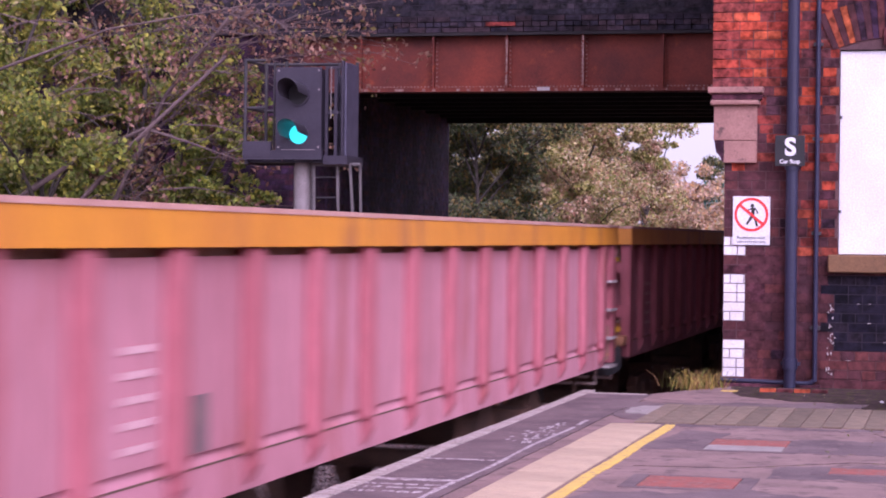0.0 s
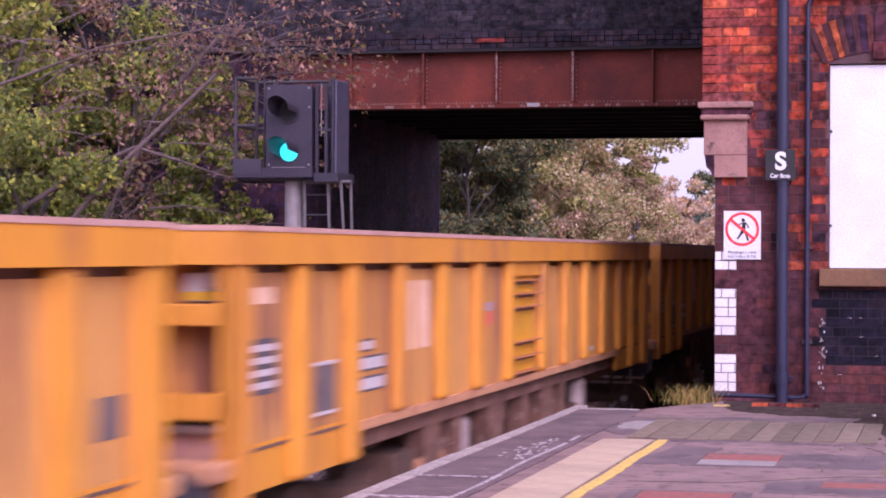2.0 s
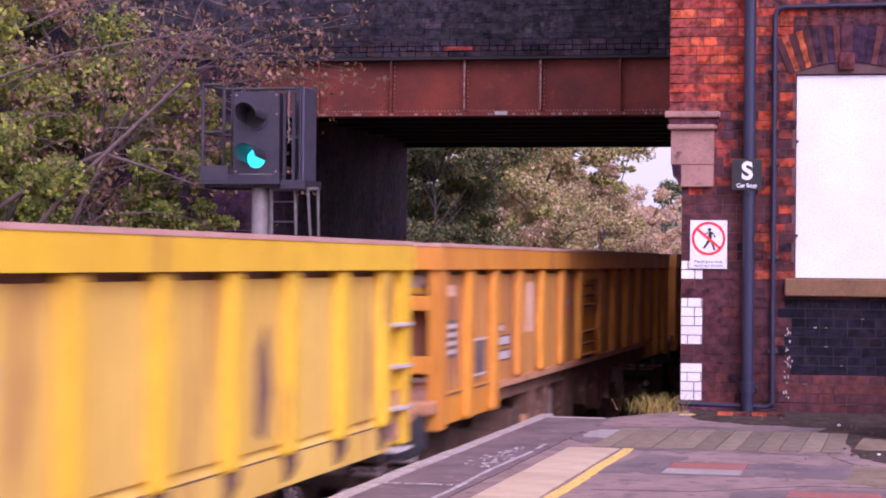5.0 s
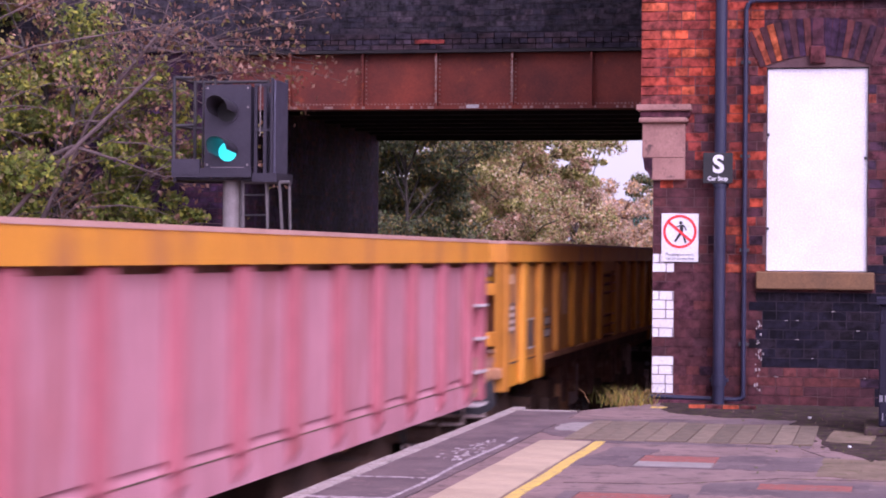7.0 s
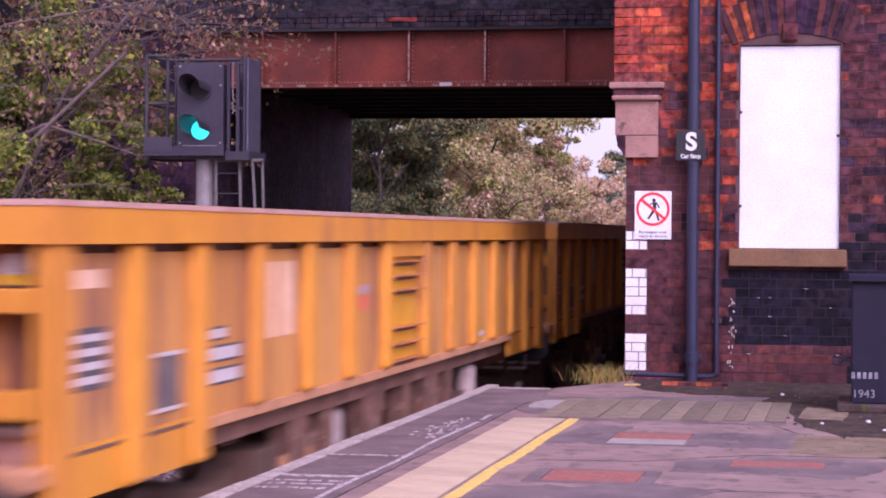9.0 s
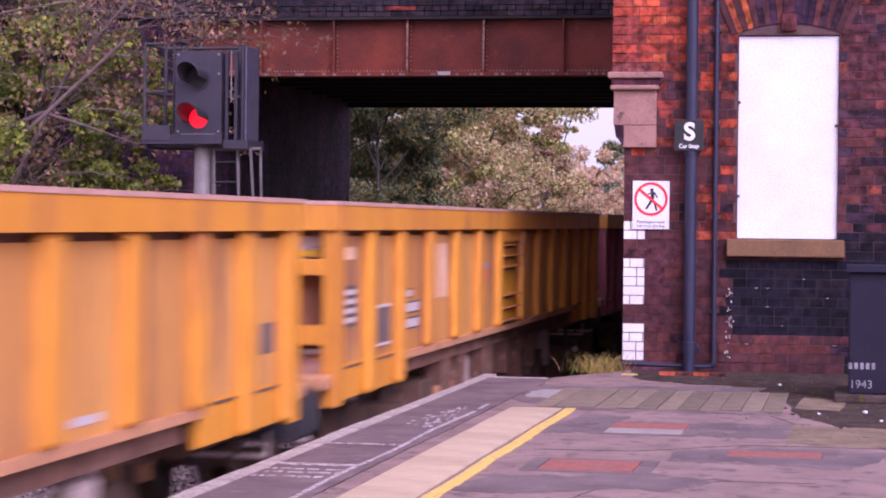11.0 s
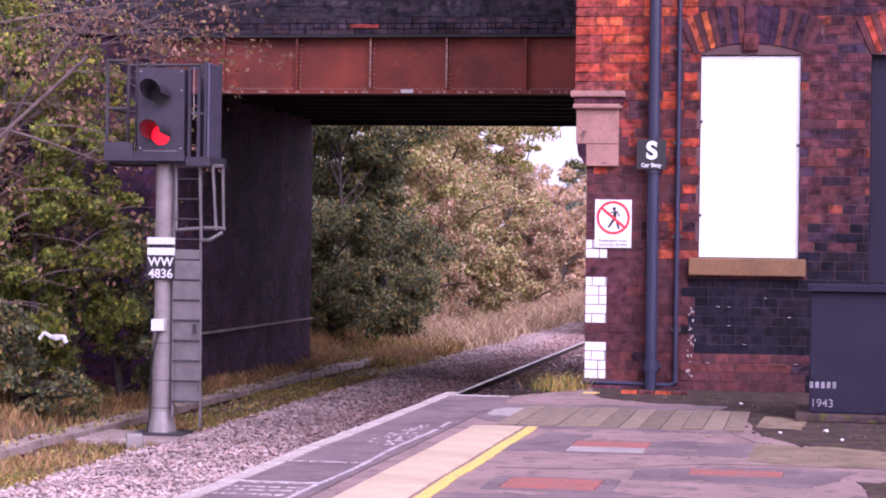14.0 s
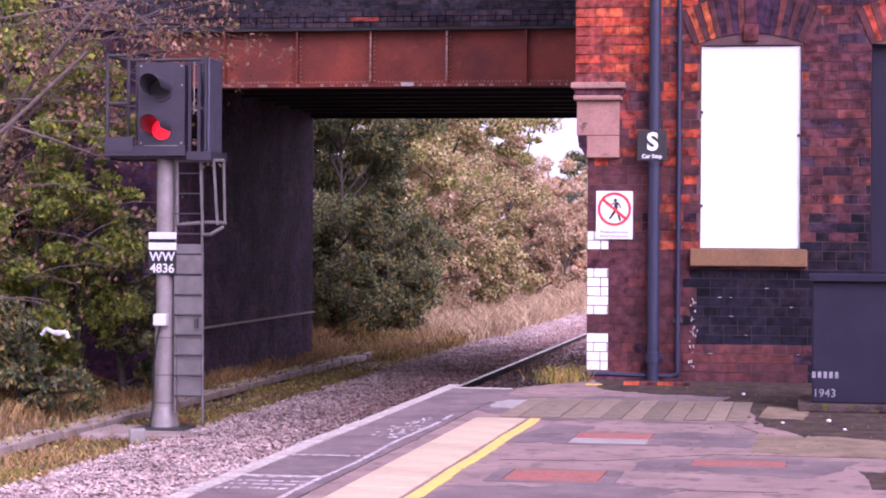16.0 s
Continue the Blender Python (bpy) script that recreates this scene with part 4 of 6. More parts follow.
part("pictogram", fig, BLACK, ns, "black walking pictogram").location = (0, 0, 0.03)
wl = text("lettering", "Passengers must", 0.036, BLACK, Matrix.Translation((0, -0.005, -0.145)) @ FACING, ns, 0.001)
wl = text("lettering", "not cross the line", 0.034, BLACK, Matrix.Translation((0, -0.005, -0.180)) @ FACING, ns, 0.001)

ss = thing("car_stop_sign", "square black sign with a white letter on the downpipe", "sign", (-1.435, WALL - 0.155, 2.01))
part("sign_plate", boxed(-0.125, 0.125, 0.0, 0.012, -0.13, 0.13, bevel=0.003), BLACK, ss)
part("sign_clamp", boxed(-0.03, 0.06, 0.012, 0.03, -0.05, 0.05), DARKSTEEL, ss)
text("lettering", "S", 0.205, WHITE_PAINT, Matrix.Translation((0.004, -0.002, 0.025)) @ FACING, ss, 0.002, bold=0.007).data.materials[0] = WHITE_PAINT
text("lettering", "Car Stop", 0.047, WHITE_PAINT, Matrix.Translation((0.0, -0.002, -0.093)) @ FACING, ss, 0.002, bold=0.0012)

# dark cabinet on its plinth
cabt = thing("equipment_cabinet", "dark blue painted cabinet with chalk writing on a mossy plinth", "cabinet", (0.55, 15.85, 0))
part("cabinet_body", boxed(-0.62, 0.62, -0.35, 0.35, 0.06, 0.93, bevel=0.012), CABINET, cabt)
part("cabinet_lid", prism(bmesh.new(), [(-0.40, 0.93), (0.40, 0.93), (0.40, 0.965), (-0.38, 0.985), (-0.40, 0.97)], "x", -0.64, 0.64), CABINET, cabt)
part("cabinet_plinth", boxed(-0.72, 0.72, -0.45, 0.45, 0.0, 0.062, bevel=0.015), DIRT, cabt, "mossy concrete plinth")
for z in (0.30, 0.80):
    part("hinge", boxed(-0.61, -0.585, -0.362, -0.34, z, z + 0.05), CABINET, cabt)
text("chalk_writing", "1943", 0.082, CHALK, Matrix.Translation((-0.53, -0.353, 0.13)) @ FACING, cabt, 0.0005)
for x in (-0.605, -0.565, -0.525, -0.485, -0.445):
    part("chalk_mark", boxed(x - 0.012, x + 0.012, -0.353, -0.349, 0.240, 0.285), CHALK, cabt)


# ---------------------------------------------------------------- bridge
GY, GZ0, GZ1 = 29.5, 3.32, 4.10
bridge = thing("bridge", "old road bridge with riveted red girder and dark brick parapet", "bridge", kind="structure")
gd = bmesh.new()
box(gd, -9.6, -1.0, GY, GY + 0.03, GZ0, GZ1)
part("girder_web", gd, GIRDER, bridge, "rusty red oxide girder plate")
part("bottom_flange", boxed(-9.6, -1.0, GY - 0.14, GY + 0.18, GZ0 - 0.03, GZ0 + 0.018), GIRDER, bridge)
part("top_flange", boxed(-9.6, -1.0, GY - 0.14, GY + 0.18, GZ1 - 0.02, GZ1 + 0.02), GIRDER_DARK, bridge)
for x in (-9.42, -8.36, -7.30, -6.24, -5.16, -4.05, -2.95):
    s = bmesh.new()
    box(s, x - 0.012, x + 0.012, GY - 0.12, GY, GZ0 + 0.018, GZ1 - 0.02)
    box(s, x - 0.05, x + 0.05, GY - 0.014, GY, GZ0 + 0.018, GZ1 - 0.02)
    part("stiffener", s, GIRDER, bridge)
    e = bmesh.new()
    if x in (-6.24, -5.16):
        for i in range(22):
            z = GZ0 + 0.06 + i * 0.031
            if RNG.random() < 0.85:
                box(e, x - 0.013, x + 0.013, GY - 0.123, GY - 0.12, z, z + 0.027)
    for i in range(12):
        z = GZ0 + 0.06 + 0.06 * i
        box(e, x + 0.025, x + 0.042, GY - 0.022, GY - 0.014, z, z + 0.017)
        box(e, x - 0.042, x - 0.025, GY - 0.022, GY - 0.014, z, z + 0.017)
    part("rivets", e, RIVET_PALE if x in (-6.24, -5.16, -7.30) else GIRDER, bridge, "rivets with flaking paint")
rv = bmesh.new()
for i in range(170):
    x = -9.55 + 0.05 * i
    box(rv, x, x + 0.018, GY - 0.012, GY, GZ0 + 0.04, GZ0 + 0.058)
    if RNG.random() < 0.3:
        box(rv, x, x + RNG.uniform(0.02, 0.06), GY - 0.144, GY - 0.14, GZ0 - 0.025, GZ0 + 0.01)
part("rivets", rv, RIVET_PALE, bridge, "row of rivets with flaking paint")
part("pale_stain", boxed(-5.80, -5.62, GY - 0.146, GY - 0.142, GZ0 - 0.02, GZ0 + 0.03), LABEL, bridge, "pale stain on the flange")
# deck with cross girders and the far edge, all near black
part("deck", boxed(-9.4, -1.0, GY + 0.2, 38.3, 3.75, 4.1), GIRDER_DARK, bridge, "dark bridge deck")
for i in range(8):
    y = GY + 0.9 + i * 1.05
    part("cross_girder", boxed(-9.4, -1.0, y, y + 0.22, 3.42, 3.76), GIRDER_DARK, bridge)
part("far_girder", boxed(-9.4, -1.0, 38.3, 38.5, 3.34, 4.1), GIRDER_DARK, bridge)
# parapets: oversailing courses below, wall above, of joined bricks
pb = brick_run(3, -14.0, 1.0, 4.125, GY - 0.10, course=0.075, depth=0.30, jitter=0.006)
STRING_BRICKS = pb
pb = brick_run(26, -14.0, 1.0, 4.37, GY + 0.0, course=0.078, depth=0.30, jitter=0.006)
ob = mesh_part("parapet_bricks", *boxes_mesh(pb), BRICK_BLUE, bridge, "dark purple-black parapet bricks")
tagged(ob, kind="stuff")
part("parapet_core", boxed(-14.0, 1.0, GY + 0.008, GY + 0.33, 4.12, 6.35), MORTAR_DARK, bridge)
part("far_parapet", boxed(-14.0, 1.0, 38.2, 38.5, 4.1, 6.35), BRICK_SOOT, bridge, "dark brick far parapet")
for x in (-6.55, -3.3):
    part("red_brick_patch", boxed(x, x + 0.42, GY - 0.108, GY, 4.21, 4.265), BRICK_ORANGE, bridge, "bare red brick in the dark course")
# abutments
part("abutment_core", boxed(-16.0, -9.245, GY - 0.012, 38.5, -1.4, 4.12), MORTAR_DARK, bridge, "sooty brick abutment")
ab = brick_run(66, -12.5, -9.25, -1.15, GY - 0.02, course=0.08, depth=0.12, jitter=0.007)
ab2 = brick_run(66, GY + 0.12, 38.5, -1.15, -9.24, course=0.08, depth=-0.12, jitter=0.002)
ob = mesh_part("abutment_bricks", *boxes_mesh(ab), BRICK_SOOT, bridge, "sooty abutment bricks")
tagged(ob, kind="stuff")
ob = mesh_part("abutment_bricks", *boxes_mesh(ab2, swap=True), BRICK_SOOT, bridge, "sooty abutment bricks")
tagged(ob, kind="stuff")
part("plinth_course", boxed(-9.32, -9.19, GY, 38.5, -0.22, -0.19), TROUGH, bridge, "pale plinth course on the abutment")
part("right_abutment", boxed(-2.05, 4.0, GY + 0.4, 38.5, -1.4, 4.1), BRICK_SOOT, bridge, "sooty brick abutment")
part("wing_wall", prism(bmesh.new(), [(-16, -1.4), (-12.4, -1.4), (-12.4, 4.1), (-16, 4.1)], "y", GY - 0.05, GY + 0.3), BRICK_SOOT, bridge)


# ---------------------------------------------------------------- signal
def build_signal():
    X, Y = -7.48, 23.9
    s = thing("railway_signal", "two-aspect colour light signal on a galvanised post with ladder", "signal", (X, Y, -1.03))
    H = 1.03
    b = bmesh.new()
    tube(b, (0, 0, 0.03), (0, 0, 3.2), 0.108, n=28)
    tube(b, (0, 0, 0.0), (0, 0, 0.30), 0.17, 0.112, n=28)
    tube(b, (0, 0, 0.03), (0, 0, 1.2), 0.121, 0.119, n=28)
    post = part("post", b, GALV, s, "galvanised tubular post")
    for z in (0.62, 1.05, 0.3):
        c = bmesh.new()
        tube(c, (0, 0, z), (0, 0, z + 0.018), 0.126, n=28)
        part("band", c, LADDER_GREY, post)
    part("base_plate", boxed(-0.30, 0.30, -0.26, 0.26, 0.0, 0.03, bevel=0.006), DARKSTEEL, s)
    part("foundation", boxed(-0.78, 0.62, -0.75, 0.42, -0.16, 0.0, bevel=0.02), TROUGH, s, "concrete foundation")
    # platform under the head
    f = bmesh.new()
    box(f, -0.64, 0.31, -0.30, -0.24, 3.15, 3.26)
    box(f, -0.64, -0.30, -0.31, -0.25, 3.19, 3.36)
    box(f, 0.31, 0.60, -0.24, -0.20, 3.10, 3.20)
    box(f, -0.64, 0.60, 0.40, 0.44, 3.10, 3.21)
    box(f, -0.64, -0.60, -0.24, 0.40, 3.10, 3.21)
    box(f, 0.56, 0.60, -0.20, 0.40, 3.10, 3.20)
    box(f, -0.60, 0.56, -0.20, 0.40, 3.12, 3.14)
    part("service_platform", f, SIGNAL_GREY, s)
    for i, x in enumerate((-0.60, -0.28, 0.30, 0.52)):
        b = bmesh.new()
        tube(b, (x, 0.42 if i != 1 else 0.2, 3.2), (x, 0.42 if i != 1 else 0.2, 4.32), 0.022, n=8)
        part("guard_rail_post", b, DARKSTEEL, s)
    for z in (3.75, 4.30):
        for p, q in (((-0.64, -0.22, z), (-0.64, 0.5, z)), ((-0.64, 0.42, z), (0.30, 0.42, z)), ((-0.64, -0.22, z), (-0.4, -0.22, z))):
            b = bmesh.new()
            tube(b, p, q, 0.018, n=8)
            part("guard_rail", b, DARKSTEEL, s)
    for x, y, r in ((-0.64, -0.22, 0.022), (-0.46, 0.3, 0.014)):
        b = bmesh.new()
        tube(b, (x, y, 3.2), (x, y, 4.32), r, n=8)
        part("guard_rail_post", b, DARKSTEEL, s)
    # head: front plate with two round openings, case behind
    hd = thing("signal_head", "", "")
    hd.parent = s
    hd.location = (0.02, -0.26, 3.735)
    bm = bmesh.new()
    LX, LZ, R = 0.0, -0.292, 0.112
    for q in ((-0.275, 0.275, LZ + 0.135, 0.48), (-0.275, 0.275, -0.48, LZ - 0.135), (-0.275, LX - 0.135, LZ - 0.135, LZ + 0.135), (LX + 0.135, 0.275, LZ - 0.135, LZ + 0.135)):
        box(bm, q[0], q[1], -0.01, 0.02, q[2], q[3])
    n = 32
    for i in range(n):
        p = []
        for j in (i, i + 1):
            a = 2 * math.pi * j / n
            c, d = math.cos(a), math.sin(a)
            m = 0.135 / max(abs(c), abs(d))
            p.append(((LX + R * c, LZ + R * d), (LX + m * c, LZ + m * d)))
        v = [bm.verts.new((x, -0.01, z)) for x, z in (p[0][0], p[0][1], p[1][1], p[1][0])]
        bm.faces.new(v)
    bmesh.ops.recalc_face_normals(bm, faces=bm.faces)
    part("front_plate", bm, SIGNAL_GREY, hd)
    cs = bmesh.new()
    for q in ((-0.26, 0.26, 0.28, 0.30, -0.46, 0.46), (-0.26, -0.24, 0.02, 0.28, -0.46, 0.46), (0.24, 0.26, 0.02, 0.28, -0.46, 0.46), (-0.24, 0.24, 0.02, 0.28, -0.46, -0.44), (-0.24, 0.24, 0.02, 0.28, 0.44, 0.46), (-0.24, 0.24, 0.135, 0.15, -0.44, 0.44)):
        box(cs, *q)
    part("case", cs, SIGNAL_GREY, hd)
    # upper dark hooded lens
    def hood(cx, cz, r, length, name):
        """A long hood, open below, that leans up and towards the track."""
        h = bmesh.new()
        m = 30
        rows = []
        for i in range(m + 1):
            a = radians(-12 + 222 * i / m)
            d = length * (0.80 + 0.20 * min(1.0, max(0.0, math.sin(a) + 0.3)))
            k = d / length
            rows.append([(cx + rr * math.cos(a) + sx, yy, cz + rr * math.sin(a) + sz) for rr, yy, sx, sz in ((r, -0.008, 0, 0), (r, -d, -0.045 * k, 0.050 * k), (r - 0.008, -d, -0.045 * k, 0.050 * k), (r - 0.008, -0.01, 0, 0))])
        vv = [[h.verts.new(p) for p in row] for row in rows]
        for i in range(m):
            for k in range(4):
                h.faces.new((vv[i][k], vv[i + 1][k], vv[i + 1][(k + 1) % 4], vv[i][(k + 1) % 4]))
        h.faces.new(vv[0])
        h.faces.new(list(reversed(vv[-1])))
        bmesh.ops.recalc_face_normals(h, faces=h.faces)
        return part(name, h, HOOD, hd)
    hood(0.0, 0.165, 0.125, 0.36, "hood")
    b = bmesh.new()
    tube(b, (0.0, -0.034, 0.165), (0.0, -0.028, 0.165), 0.115, n=32)
    ringlet = bmesh.new()
    tube(ringlet, (0.0, -0.03, 0.165), (0.0, -0.008, 0.165), 0.132, n=32)
    part("lens_rim", ringlet, SIGNAL_GREY, hd)
    part("lens_dark", b, BLACK, hd, "unlit dark lens")
    hood(LX, LZ, 0.122, 0.36, "hood")
    part("ledge", boxed(-0.20, 0.20, -0.03, 0.0, -0.482, -0.468), GALV, hd, "bright ledge under the plate")
    for x, z in ((-0.24, 0.44), (0.24, 0.44), (-0.24, -0.44), (0.24, -0.44), (0.245, 0.22)):
        b = bmesh.new()
        tube(b, (x, -0.018, z), (x, -0.01, z), 0.013, n=8)
        part("bolt", b, GALV, hd)
    # lamp case at the side
    part("side_case", boxed(0.545, 0.575, -0.20, 0.30, 3.11, 4.27, bevel=0.008), SIGNAL_PALE, s, "pale grey side door of the case")
    part("side_frame", boxed(0.515, 0.545, -0.225, -0.16, 3.11, 4.29, bevel=0.006), SIGNAL_GREY, s)
    part("middle_case", boxed(0.34, 0.50, 0.12, 0.36, 3.2, 4.15, bevel=0.01), SIGNAL_GREY, s)
    for x in (0.335, 0.445):
        part("frame_post", boxed(x - 0.018, x + 0.018, -0.20, -0.16, 3.2, 4.22), SIGNAL_GREY, s)
    for z in (3.68, 4.20):
        part("frame_bar", boxed(0.32, 0.53, -0.21, -0.17, z, z + 0.03), SIGNAL_GREY, s)
    b = bmesh.new()
    for i in range(18):
        z = 4.22 - i * 0.033
        tube(b, (0.40 + 0.008 * (i % 2), -0.24, z), (0.402 - 0.008 * (i % 2), -0.24, z - 0.034), 0.007, n=6)
    part("chain", b, GALV, s, "hanging chain")
    # number plate
    npl = thing("number_plate", "", "")
    npl.parent = s
    npl.location = (0.0, -0.135, 2.04)
    part("plate", boxed(-0.165, 0.165, -0.006, 0.012, -0.25, 0.02, bevel=0.003), BLACK, npl, "black plate with white characters")
    part("white_bar", boxed(-0.165, 0.165, -0.006, 0.012, 0.03, 0.115, bevel=0.004), WHITE_PAINT, npl)
    part("white_bar", boxed(-0.165, 0.165, -0.006, 0.012, 0.155, 0.235, bevel=0.004), WHITE_PAINT, npl)
    part("backing", boxed(-0.14, 0.14, 0.012, 0.03, -0.25, 0.23), BLACK, npl)
    text("lettering", "WW", 0.145, WHITE_PAINT, Matrix.Translation((0, -0.008, -0.05)) @ FACING, npl, 0.002, bold=0.003)
    text("lettering", "4836", 0.145, WHITE_PAINT, Matrix.Translation((0, -0.008, -0.185)) @ FACING, npl, 0.002, bold=0.003)
    # small junction box and cable
    part("junction_box", boxed(-0.09, 0.07, -0.20, -0.10, 1.20, 1.335, bevel=0.01), WHITE_PAINT, s, "white junction box")
    b = bmesh.new()
    bent(b, [(-0.02, -0.14, 1.2), (-0.06, -0.15, 1.0), (-0.10, -0.14, 0.7), (-0.11, -0.14, 0.25), (-0.13, -0.16, 0.03)], 0.011, 0.011, 7)
    part("cable", b, BLACK, s)
    # ladder, with an anti-climb board over its lower part
    lad = thing("ladder", "", "")
    lad.parent = s
    for x0, x1 in ((0.13, 0.47),):
        for x, xb in ((0.13, 0.17), (0.44, 0.50)):
            b = bmesh.new()
            tube(b, (x, -0.05, 3.15), (xb, -0.16, 0.10 if x > 0.2 else 0.22), 0.017, n=8)
            part("stile", b, LADDER_GREY, lad)
        for i in range(13):
            z = 0.40 + i * 0.232
            f = (3.15 - z) / 3.05
            y = -0.085 - 0.11 * f
            b = bmesh.new()
            tube(b, (0.13 + 0.04 * f, y, z), (0.44 + 0.06 * f, y, z), 0.010, n=8)
            part("rung", b, DARKSTEEL, lad)
    bm = bmesh.new()
    prism(bm, [(0.175, 0.38), (0.50, 0.38), (0.455, 2.14), (0.145, 2.14)], "y", -0.125, -0.11)
    part("climb_guard", bm, LADDER_GREY, lad, "grey locked board over the ladder")
    part("padlock", boxed(0.40, 0.44, -0.19, -0.15, 1.18, 1.29, bevel=0.006), DARKSTEEL, lad)
    # safety cage
    b = bmesh.new()
    for x, xb, y, zb in ((0.16, 0.17, -0.1, 2.36), (0.44, 0.47, -0.1, 2.25), (0.60, 0.65, -0.12, 2.36), (0.70, 0.72, -0.05, 2.36)):
        tube(b, (x, y, 3.12), (xb, y, zb), 0.019, n=8)
    for pts in ([(0.14, -0.06, 2.36), (0.48, -0.06, 2.39)], [(0.47, -0.1, 2.25), (0.58, -0.16, 2.25), (0.72, -0.10, 2.34)], [(0.48, -0.06, 2.39), (0.66, -0.12, 2.39), (0.73, -0.05, 2.38)], [(0.14, -0.1, 3.1), (0.72, -0.1, 3.1)]):
        bent(b, pts, 0.022, 0.022, 8)
    part("safety_cage", b, LADDER_GREY, s)
    # turning colour disc in the lower opening: green on one face, red on the other
    car = thing("colour_disc", "turning disc with a green and a red lens", "")
    car.parent = hd
    car.location = (LX, 0.004, LZ)
    for nm, mat, y0, y1 in (("green_lens", GREEN_GLOW, -0.006, -0.002), ("red_lens", RED_GLOW, 0.002, 0.006)):
        g = bmesh.new()
        tube(g, (0, y0, 0), (0, y1, 0), 0.110, n=32)
        part(nm, g, mat, car)
    g = bmesh.new()
    tube(g, (0, -0.0015, 0), (0, 0.0015, 0), 0.1105, n=32)
    part("disc_plate", g, BLACK, car)
    return s, hd, car


SIGNAL, HEAD, CARRIER = build_signal()


# ---------------------------------------------------------------- wagons
BODY, HALF = 13.42, 1.205


def bogie(parent, y):
    bg = thing("bogie", "", "")
    bg.parent = parent
    bg.location = (0, y, 0)
    for sx in (-1, 1):
        fr = bmesh.new()
        prof = [(-1.45, 0.62), (-1.3, 0.72), (-0.55, 0.74), (-0.35, 0.52), (0.35, 0.52), (0.55, 0.74), (1.3, 0.72), (1.45, 0.62), (1.3, 0.5), (0.6, 0.46), (0.4, 0.32), (-0.4, 0.32), (-0.6, 0.46), (-1.3, 0.5)]
        prism(fr, prof, "x", sx * 0.93, sx * 1.03)
        part("side_frame", fr, GRIME, bg)
        sp = bmesh.new()
        for k in (-0.13, 0.0, 0.13):
            tube(sp, (sx * 1.0, k, 0.36), (sx * 1.0, k, 0.62), 0.05, n=10)
        part("spring_nest", sp, GRIME, bg)
        for wy in (-0.9, 0.9):
            ab_ = bmesh.new()
            box(ab_, sx * 1.0 - 0.06, sx * 1.0 + 0.06, wy - 0.13, wy + 0.13, 0.28, 0.66, bevel=0.03)
            tube(ab_, (sx * 1.05, wy, 0.46), (sx * 1.11, wy, 0.46), 0.10, 0.085, n=16)
            part("axlebox", ab_, GRIME, bg)
            w = bmesh.new()
            tube(w, (sx * 0.70, wy, 0.45), (sx * 0.82, wy, 0.45), 0.45, 0.44, n=32)
            tube(w, (sx * 0.66, wy, 0.45), (sx * 0.70, wy, 0.45), 0.475, n=32)
            part("wheel", w, GRIME, bg)
    for wy in (-0.9, 0.9):
        a = bmesh.new()
        tube(a, (-0.9, wy, 0.46), (0.9, wy, 0.46), 0.08, n=12)
        part("axle", a, GRIME, bg)
    part("bolster", boxed(-0.95, 0.95, -0.2, 0.2, 0.5, 0.8), GRIME, bg)
    return bg


def one_mesh(parts_list, mesh_ob, moves):
    """Further objects on the mesh of one part, at other places."""
    for m in moves:
        c = mesh_ob.copy()
        scene.collection.objects.link(c)
        c.matrix_basis = m
        parts_list.append(c)


def buffers(w, y, sgn):
    for sx in (-0.90, 0.90):
        bf = thing("buffer", "", "")
        bf.parent = w
        bf.location = (sx, y, 1.03)
        b = bmesh.new()
        tube(b, (0, 0, 0), (0, sgn * 0.30, 0), 0.09, n=16)
        part("shank", b, GRIME, bf)
        h = bmesh.new()
        pts = [(x, z) for x, z in ((-0.26, -0.10), (-0.20, -0.16), (0.20, -0.16), (0.26, -0.10), (0.25, 0.08), (0.16, 0.155), (-0.16, 0.155), (-0.25, 0.08))]
        prism(h, pts, "y", sgn * 0.29, sgn * 0.33)
        part("buffer_head", h, DARKSTEEL, bf, "dark greased buffer head")
        part("buffer_housing", boxed(-0.27, 0.27, *sorted((sgn * 0.02, sgn * 0.24)), 0.10, 0.195, bevel=0.02), DUSTY_SILL, bf, "rusty orange housing over the buffer")


